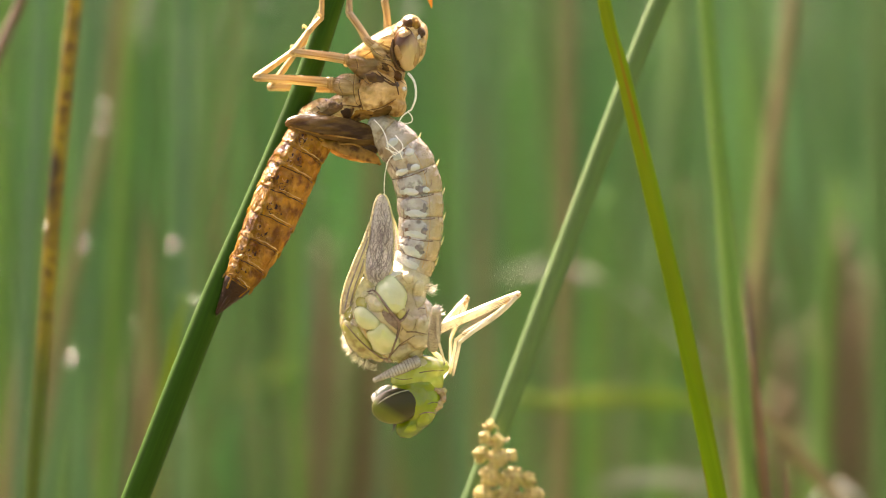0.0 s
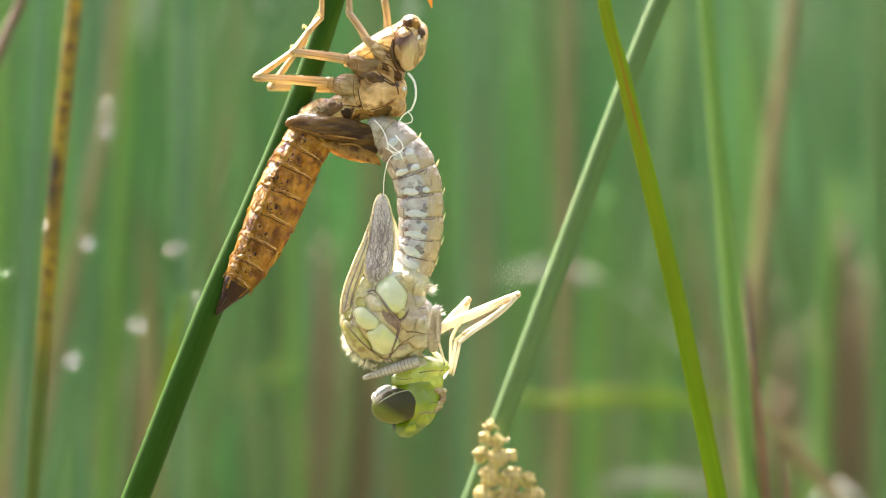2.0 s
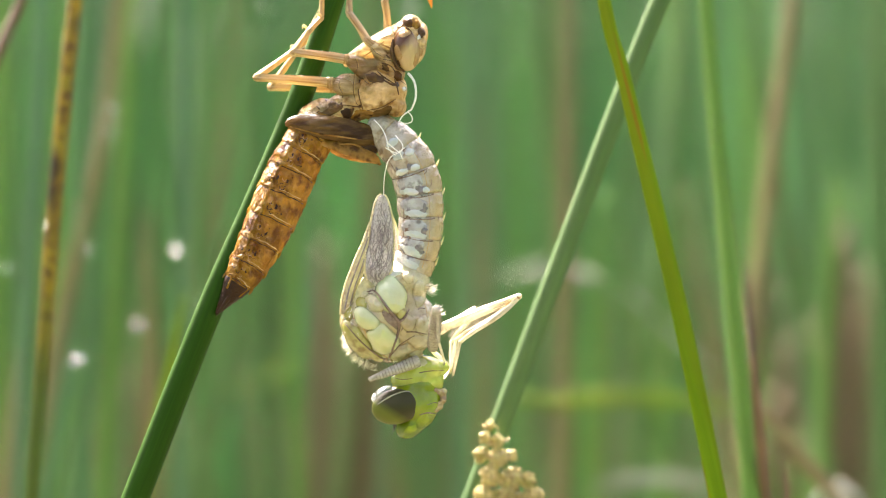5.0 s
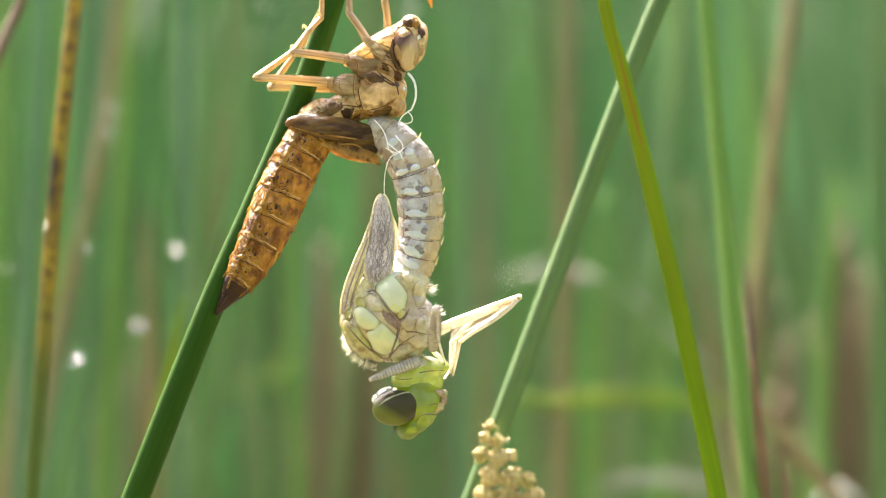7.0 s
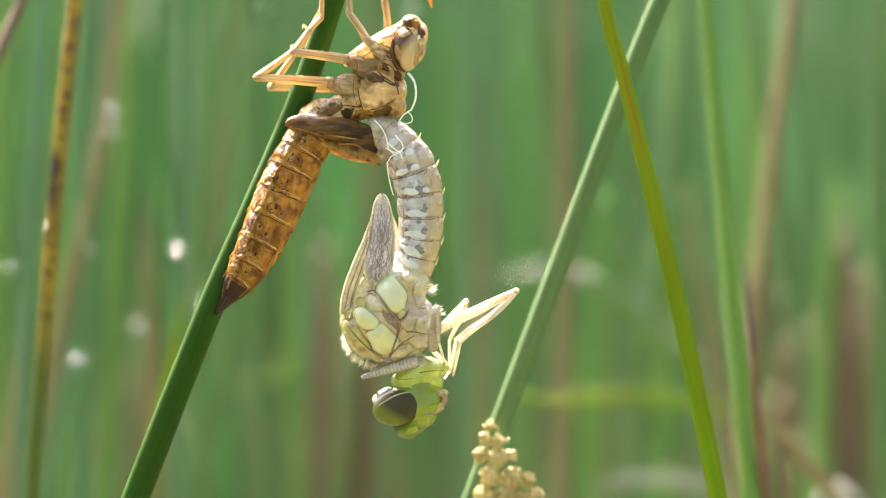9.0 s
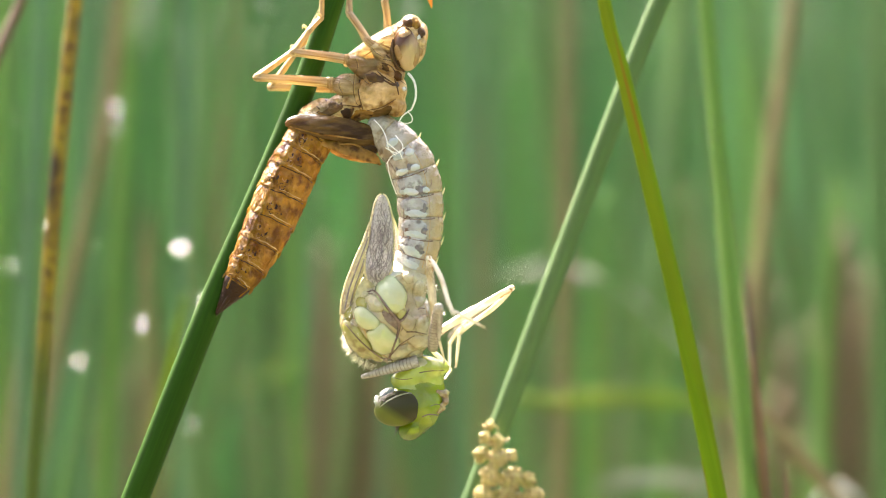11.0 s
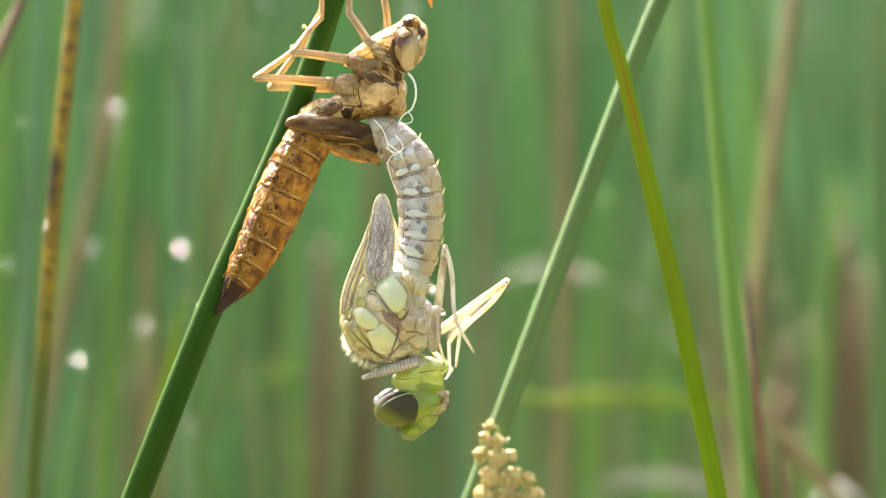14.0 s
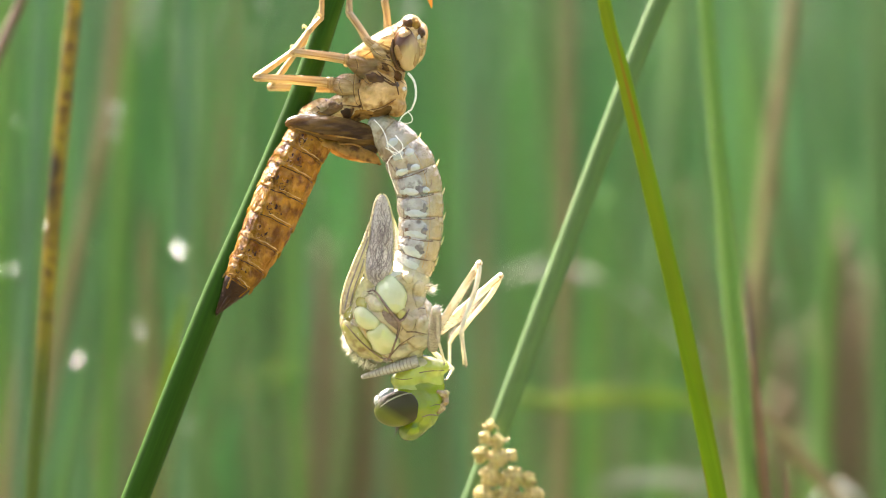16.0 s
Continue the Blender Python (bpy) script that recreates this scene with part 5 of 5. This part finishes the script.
    for sg, lab in ((-1, "large glossy dark olive eye"), (1, "large glossy dark olive eye")):
        bm = bmesh.new()
        yy = -0.6 + sg * 2.7
        blob(bm, 701, 719, yy, 43, 31, 34, -10, 40)
        eye = part("eye", bm, "eye", head, lab)
        if sg < 0:
            part("eye_rim", seam(surface([eye]), [(668, 716, 0.7), (682, 706, 1.4), (700, 697, 1.6), (720, 692, 1.3), (738, 697, 0.6)], 24, 7, 0.0), "eye_rim", head, "pale edge along the eye")
    # skin behind the eye, its whitish reflection put into a pale tone
    bm = bmesh.new()
    blob(bm, 680, 696, -1.6, 19, 12, 22, -28, 24, 0.25)
    blob(bm, 666, 706, -1.0, 9, 11, 20, -20, 20, 0.25)
    part("brow", bm, "glassy", head, "silvery skin behind the eye, whitened as a highlight")
    skin = surface([head])
    for k in (((742, 734, 0.8), (756, 730, 1.3), (774, 732, 1.0)), ((756, 716, 0.4), (768, 712, 0.7), (780, 714, 0.5))):
        part("suture", seam(skin, list(k), 16, 7, -0.2), "suture", head, "thin brown face seam")
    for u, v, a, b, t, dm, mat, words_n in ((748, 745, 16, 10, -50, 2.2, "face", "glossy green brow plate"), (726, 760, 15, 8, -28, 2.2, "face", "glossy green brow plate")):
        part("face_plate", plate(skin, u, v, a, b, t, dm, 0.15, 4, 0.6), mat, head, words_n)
    bm = bmesh.new()
    for u, v, a, b, t in ((774, 691, 13, 7, 20), (783, 702, 6, 11, -10), (774, 718, 9, 11, 30), (764, 684, 10, 5, 10), (786, 692, 5, 5, 0)):
        blob(bm, u, v, -1.6, a, b, 17, t, 20, 0.6, 2.2)
    fuse(part("mouthparts", bm, "mouth", head, "tan mouthparts"), 0.00013, 1)
    for sg in (-1, 1):
        bm = bmesh.new()
        y = -0.6 + sg * 1.6
        tube(bm, [(702, 742, y, 5), (698, 752, y, 3.2), (697, 758, y, 1.6), (694, 765, y - 0.2, 0.7), (692, 773, y - 0.3, 0.3)], 10, 7)
        part("antenna", bm, "black", head, "short black antenna")
    # legs: hip places; hind and middle pairs and the front leg on the near side, and the far ones
    LEGSET["thing"], LEGSET["head"], LEGSET["neck"] = e, head, piv
    cream, grey = ("leg_cream", "leg_cream", "leg_cream"), ("leg_grey", "leg_grey", "leg_cream")
    for which, y in (("hind_near", -2.6), ("hind_far", 0.6)):
        LEGSET[which] = limb(e, "hind_leg", cream, (160, 134, 60), ((6.6, 5.4), (4.0, 3.3), (2.9, 2.0)), at(770, 586, y), (26, 8), "cream hind leg folded at the knee", bow=5.0, patch=True)
    LEGSET["mid_near"] = limb(e, "middle_leg", grey, (125, 70, 46), ((9.5, 8.0), (3.4, 2.8), (2.4, 1.5)), at(766, 618, -4.6), (14, 5), "grey-brown bristly middle leg", ribs=True)
    LEGSET["mid_far"] = limb(e, "middle_leg", cream, (92, 78, 50), ((5.6, 5.4), (3.6, 3.0), (2.5, 1.7)), at(772, 592, 2.6), (14, 7), "cream middle leg", bow=3.0, patch=True)
    LEGSET["front_near"] = limb(e, "front_leg", ("leg_grey", "leg_grey", "leg_cream"), (100, 84, 40), ((10.5, 4.2), (3.2, 2.6), (2.4, 1.5)), at(740, 639, -3.4), (12, 4), "ribbed grey-brown front leg held behind the eye", ribs=True)
    LEGSET["front_far"] = limb(e, "front_leg", cream, (40, 34, 30), ((3.4, 3), (2.8, 2.4), (2.2, 1.4)), at(766, 622, 1.2), (0, 4), "cream front leg")
    return e


def build_thread():
    """The loose thread above the wing tip, swaying."""
    bm = bmesh.new()
    tube(bm, [(686, 288, -4.9, 0.9), (682, 304, -4.9, 0.8), (680, 325, -4.6, 0.8), (680, 346, -4.2, 0.7)], 14, 6)
    ob = part("loose_thread", bm, "thread", pivot=at(686, 288, -4.9))
    return tagged(ob, "fine white loose thread hanging between skin and wing", "thread")


# ---- the visiting fly ----
def build_fly():
    s = UNIT
    fly = thing("fly", (0, 0, 0), "small grey-black fly with clear wings and dark red eyes", "fly")

    def egg(bm, x, y, z, a, b, c, turn=0):
        bmesh.ops.create_uvsphere(bm, u_segments=18, v_segments=12, radius=1, matrix=Matrix.Translation(Vector((x, y, z)) * s) @ Matrix.Rotation(radians(turn), 4, "Y") @ Matrix.Diagonal((a * s, b * s, c * s, 1)))
    bm = bmesh.new()
    egg(bm, 0, 0, 0, 17, 13, 13)
    part("thorax", bm, "fly_body", fly)
    bm = bmesh.new()
    egg(bm, -23, 0, -4, 18, 12, 11, -12)
    part("abdomen", bm, "fly_body", fly)
    bm = bmesh.new()
    egg(bm, 20, 0, -1, 8, 11, 10)
    head = part("head", bm, "fly_body", fly)
    bm = bmesh.new()
    rnd = random.Random(6)
    for _ in range(60):
        d = Vector((rnd.gauss(0, 1), rnd.gauss(0, 1), abs(rnd.gauss(0, 1)))).normalized()
        p = Vector((d.x * 17, d.y * 13, d.z * 13))
        if rnd.random() < 0.4:
            p = Vector((d.x * 18 - 23, d.y * 12, d.z * 11 - 4))
        loft(bm, [p * s, (p + d * 3 + Vector((-1.5, 0, 0))) * s, (p + d * 5 + Vector((-4, 0, 0))) * s], [0.5 * s, 0.4 * s, 0.1 * s], 3)
    part("body_bristles", bm, "black", fly)
    for q in (-1, 1):
        bm = bmesh.new()
        egg(bm, 21, q * 7, 0, 6.0, 5, 8)
        part("eye", bm, "fly_eye", head, "dark red eye")
        bm = bmesh.new()
        # a thin wing with a stiff front edge
        ring, low = [], []
        for k in range(22):
            a = math.tau * k / 22
            x, w = -40 - 40 * math.cos(a), 17 * math.sin(a) * (1.0 + 0.2 * math.cos(a))
            c, sn = math.cos(radians(24)), math.sin(radians(24))
            X, Y = x * c - w * sn, q * (4 + (-x) * sn + w * c)
            Z = 9 + 0.05 * abs(w)
            ring.append(Vector((X, Y, Z)) * s)
            low.append(Vector((X, Y, Z - 0.6)) * s)
        ring_skin(bm, [low, ring])
        part("wing", bm, "fly_wing", fly, "clear veined wing")
        for x0, x1 in ((8, 16), (0, 2), (-6, -18)):
            bm = bmesh.new()
            loft(bm, [Vector(p) * s for p in ((x0, q * 6, -6), (x0 + (x1 - x0) * 0.5, q * 15, -4), (x1, q * 19, -14), (x1 + 2, q * 20, -22))], [1.7 * s, 1.6 * s, 1.2 * s, 0.7 * s], 6)
            part("leg", bm, "black", fly, "thin black leg")
    return fly


build_near_plants()
build_seed_head()
build_petal_tip()
build_dew()
build_skin()
build_dragonfly()
LOOSE = build_thread()
FLY = build_fly()


# ---- what moves ----
def reach(a, u, v, length, side):
    """The place at that length from a, over (u, v) on the plan, bowed towards the lens (side -1) or away from it."""
    p = at(u, v, a.y * 1000)
    d = math.hypot(p.x - a.x, p.z - a.z)
    ln = length * UNIT
    if d < ln:
        p.y = a.y + side * math.sqrt(ln * ln - d * d) * 0.8
        return a + (p - a).normalized() * ln
    return a + (p - a).normalized() * ln


def pose_leg(which, lens, rows, sides):
    """rows: t, knee u, v, ankle u, v, toe u, v, and where the hip has shifted to, if it has."""
    thigh, shin, foot = LEGSET[which][:3]
    e = LEGSET["thing"]
    r1, r2, r3 = [], [], []
    for t, ku, kv, au, av, tu, tv, *hip_uv in rows:
        hip = at(*hip_uv, ORG[thigh].y * 1000) if hip_uv else ORG[thigh]
        knee = reach(hip, ku, kv, lens[0], sides[0])
        ankle = reach(knee, au, av, lens[1], sides[1])
        toe = reach(ankle, tu, tv, lens[2], sides[2])
        m1, m2, m3 = aim(hip, knee), aim(knee, ankle), aim(ankle, toe)
        inv = m1.inverted()
        m0 = m1.copy()
        m0.translation = hip - ORG[e]
        r1.append((t, m0))
        r2.append((t, inv @ m2))
        r3.append((t, inv @ m3))
    walk(thigh, r1)
    walk(shin, r2)
    walk(foot, r3)


HIND_A = ((0, 918, 520), (0.4, 918, 520), (0.5, 899, 506), (0.6, 918, 522), (0.8, 917, 516), (0.9, 906, 500), (1, 906, 500), (1.1, 912, 505), (1.2, 918, 521), (1.7, 918, 519), (1.8, 915, 511), (1.9, 914, 509),
          (2, 919, 520), (2.2, 908, 502), (2.4, 905, 497), (2.6, 917, 519), (2.8, 918, 520), (3, 915, 513), (3.2, 918, 522), (4.2, 918, 524), (6.3, 919, 526), (7, 919, 526), (7.1, 916, 518), (7.3, 917, 524), (7.5, 908, 499), (7.7, 910, 513),
          (8.1, 917, 520), (8.5, 915, 517), (8.7, 905, 491), (8.9, 912, 514), (9.2, 915, 515))
HIND_A2 = ((11.3, 911, 506), (11.4, 907, 497), (11.5, 867, 486), (11.6, 875, 494), (11.7, 889, 474), (11.8, 896, 489), (12, 902, 493), (12.1, 907, 501), (12.7, 905, 505), (12.8, 851, 464), (12.9, 848, 467), (13, 880, 467), (13.1, 895, 486),
           (13.3, 899, 493), (13.4, 897, 484), (13.7, 899, 493), (13.8, 904, 498), (14, 902, 494), (14.1, 851, 447), (14.2, 856, 472), (14.3, 860, 481), (14.4, 892, 481), (14.7, 890, 481), (14.8, 814, 438), (14.9, 733, 442), (15, 851, 450), (15.1, 882, 472),
           (15.5, 880, 471), (15.6, 858, 454), (15.7, 733, 446), (15.8, 855, 454), (15.9, 885, 474), (16, 894, 481))
MID_FAR = ((0, 824, 532), (0.4, 824, 532), (0.5, 817, 523), (0.7, 826, 534), (1.1, 812, 524), (1.3, 826, 532), (1.7, 827, 532), (1.8, 808, 525), (2, 827, 534), (2.6, 828, 534), (3, 826, 528), (3.2, 832, 538), (4.2, 834, 546), (6.3, 838, 560),
           (7.1, 838, 556), (7.5, 812, 535), (7.9, 806, 532), (8.1, 823, 538), (8.5, 820, 536), (9.2, 824, 541), (11.3, 832, 552), (12, 833, 550), (14, 828, 556), (16, 830, 552))
HIND_B2 = ((11.3, 752, 474), (11.4, 826, 455), (11.5, 851, 450), (11.6, 777, 470), (11.7, 880, 480), (11.9, 874, 493), (12, 824, 457), (12.1, 724, 454), (12.2, 767, 450), (12.3, 804, 444), (12.5, 818, 450), (12.7, 841, 460), (12.8, 812, 430), (12.9, 768, 484), (13, 843, 460),
           (13.1, 824, 455), (13.2, 765, 447), (13.3, 831, 455), (13.4, 850, 467), (13.6, 829, 455), (13.7, 811, 447), (13.8, 726, 450), (13.9, 745, 447), (14, 787, 443), (14.1, 843, 452), (14.2, 768, 482), (14.3, 838, 441), (14.4, 856, 477), (14.6, 848, 477), (14.7, 838, 467),
           (14.8, 731, 447), (14.9, 725, 445), (15, 826, 450), (15.2, 836, 463), (15.5, 828, 454), (15.6, 731, 450), (15.7, 728, 448), (15.8, 817, 447), (15.9, 838, 467), (16, 845, 470))


FAR_EARLY = ((0, 914, 524), (0.4, 914, 524), (0.5, 915, 515), (0.6, 914, 526), (0.8, 913, 520), (0.9, 893, 505), (1, 897, 502), (1.1, 908, 510), (1.2, 914, 525), (1.7, 914, 523), (2, 914, 524), (2.2, 894, 508), (2.4, 897, 494), (2.6, 912, 523),
             (3, 910, 518), (3.2, 914, 526), (4.2, 914, 528), (6.3, 915, 530), (7, 915, 530), (7.5, 904, 505), (7.7, 906, 518), (8.1, 913, 525), (8.5, 911, 521), (8.7, 897, 497), (8.9, 908, 519), (9.2, 911, 520))


def hind_rows(keys, far):
    """Adds ankle, toe and hip: folded under the knee, raised, or thrown up over the body."""
    res = []
    for t, u, v in keys:
        if u < 782:
            a, q, h = (790 + 8 * far, 543), (855, 582), (770, 588)
        elif u < 800:
            a, q, h = (806, 566), (839, 625), (770, 588)
        elif v < 490:
            k = (u - 800) / 100
            a, q, h = (811 + 12 * k, 582), (830 - 10 * k, 645), (768 - 2 * far, 594)
        elif t > 10:
            a, q, h = (817, 589), (807, 647), (768, 592)
        else:
            a, q, h = ((808, 602), (797, 662), (768, 588)) if far else ((815, 604), (802, 664), (768, 584))
        res.append((t, u, v, *a, *q, *h))
    return res


def motions():
    e, head, piv = LEGSET["thing"], LEGSET["head"], LEGSET["neck"]
    pose_leg("hind_far", (160, 134, 60), hind_rows(FAR_EARLY + HIND_A2, 1), (1, 1, -1))
    pose_leg("hind_near", (160, 134, 60), hind_rows(HIND_A + HIND_B2, 0), (-1, -1, 1))
    # middle leg: rests against the chest, now and then thrown across it
    rest, lift, across = (772, 557, 776, 602, 786, 640), (775, 553, 777, 598, 786, 636), (672, 552, 730, 588, 768, 612)
    rows = []
    for t, p in ((0, rest), (0.7, rest), (0.8, across), (0.9, rest), (1.4, rest), (1.5, across), (1.6, rest), (4.2, rest), (6.3, rest), (7.1, rest), (7.3, lift), (7.5, lift), (7.7, rest), (7.8, rest), (7.9, across), (8, rest), (8.4, rest), (8.5, lift), (8.7, rest), (9.2, rest), (11.3, lift), (11.5, rest),
                 (11.9, rest), (12, across), (12.1, lift), (12.3, rest), (12.7, rest), (12.8, across), (12.9, lift), (13, rest), (13.3, rest), (13.4, across), (13.5, across), (13.6, rest), (14, rest), (14.1, lift), (14.2, across), (14.3, rest), (14.7, rest), (14.8, across), (14.9, lift), (15, rest),
                 (15.5, rest), (15.6, across), (15.7, lift), (15.8, rest), (16, rest)):
        rows.append((t, *p))
    pose_leg("mid_near", (125, 70, 46), rows, (-1, 1, 1))
    pose_leg("mid_far", (92, 78, 50), [(t, u, v, 796 + (u - 826) * 0.3, 606, 796, 650) for t, u, v in MID_FAR], (1, 1, -1))
    rows = []
    for t, u in ((0, 672), (0.4, 675), (0.5, 641), (0.6, 672), (0.7, 680), (0.8, 653), (0.9, 644), (1.1, 643), (1.2, 678), (1.3, 673), (1.4, 651), (1.5, 641), (1.6, 648), (1.7, 678), (1.8, 677), (1.9, 668), (2, 648), (2.2, 673), (2.4, 668), (2.6, 655), (2.8, 678), (3, 641), (3.2, 660), (3.4, 651), (3.8, 648),
                 (4.2, 655), (6.3, 670), (6.5, 673), (6.7, 660), (6.9, 668), (7.1, 653), (7.3, 643), (9.2, 643), (11.3, 642), (13.4, 646), (13.6, 642), (14.1, 646), (14.3, 642), (16, 643)):
        rows.append((t, u, 667, 720, 641, 752, 650))
    pose_leg("front_near", (100, 84, 40), rows, (-1, 1, 1))
    pose_leg("front_far", (40, 34, 30), [(0, 782, 636, 794, 652, 786, 668), (9.2, 783, 637, 796, 654, 788, 668), (16, 784, 638, 800, 652, 792, 668)], (1, 1, -1))
    # the head sinks and turns by a hair
    home = piv - ORG[e]
    walk(head, [(t, Matrix.Translation(home + Vector((du, 0, -dv)) * UNIT) @ Matrix.Rotation(radians(a), 4, "Y"))
                for t, du, dv, a in ((0, 0, 0, 0), (2, 0, 0, 0.3), (3.4, -2, 0, -0.3), (4.2, -1, 0, 0), (6.3, 1, 3, 0), (9.2, 2, 3, 0), (11.3, 4, 4, -0.5), (12.5, 3, 4, -0.5), (14.1, 4, 5, -0.5), (16, 4, 4.5, -0.5))])
    # the loose thread
    o = ORG[LOOSE]
    walk(LOOSE, [(t, Matrix.Translation(o) @ Matrix.Rotation(radians(a), 4, "Y")) for t, a in ((0, 0), (1.5, 0), (3.5, 9), (4.2, 4), (6.3, 0), (7, 0), (9, -16), (9.2, -18), (11.3, -22), (12.5, -24), (16, -24))])
    # the drops out in the stand drift with their stems
    for ob, u, v, y in DROPS:
        if y < 100:
            continue
        k = 0.6 if v > 400 else 1.0
        walk(ob, [(t, Matrix.Translation(at(u + du * k, v + dv * k, y))) for t, du, dv in ((0, 0, 0), (1.5, 5, 2), (4.2, 14, 6), (7, 13, 6), (9.2, 15, 5), (12.5, 28, 3), (14.5, 23, 7), (16, 20, 8))])
    for ob in STALKS:
        b = ob.matrix_basis.copy()
        walk(ob, [(t, Matrix.Translation(b.translation) @ Matrix.Rotation(math.atan(du * UNIT * 1.47 / 0.45), 4, "Y") @ Matrix.Translation(-b.translation) @ b) for t, du in ((0, 0), (1.5, 5), (4.2, 14), (7, 13), (9.2, 15), (12.5, 28), (14.5, 23), (16, 20))])
    # the fly waits on the stem above, walks down on the skin's legs, and goes again
    rows = []
    for t, u, v, deg in ((0, 640, -140, -20), (3.4, 640, -140, -20), (3.5, 630, -110, -5), (3.6, 550, 30, 14), (3.7, 566, 28, 12), (3.8, 552, 30, 10), (4.1, 552, 30, 10), (4.2, 538, 78, -52), (4.3, 545, 30, 0), (4.5, 620, -90, 40), (4.8, 640, -150, 20), (16, 640, -150, 20)):
        x = Vector((math.cos(radians(deg)), 0, math.sin(radians(deg))))
        z = (Vector((-x.z, 0, x.x)) * 0.72 + Vector((0, -1, 0)) * 0.70).normalized()
        m = Matrix((x, z.cross(x), z)).transposed().to_4x4()
        m.translation = at(u, v, -2.6)
        rows.append((t, m))
    walk(FLY, rows)


motions()
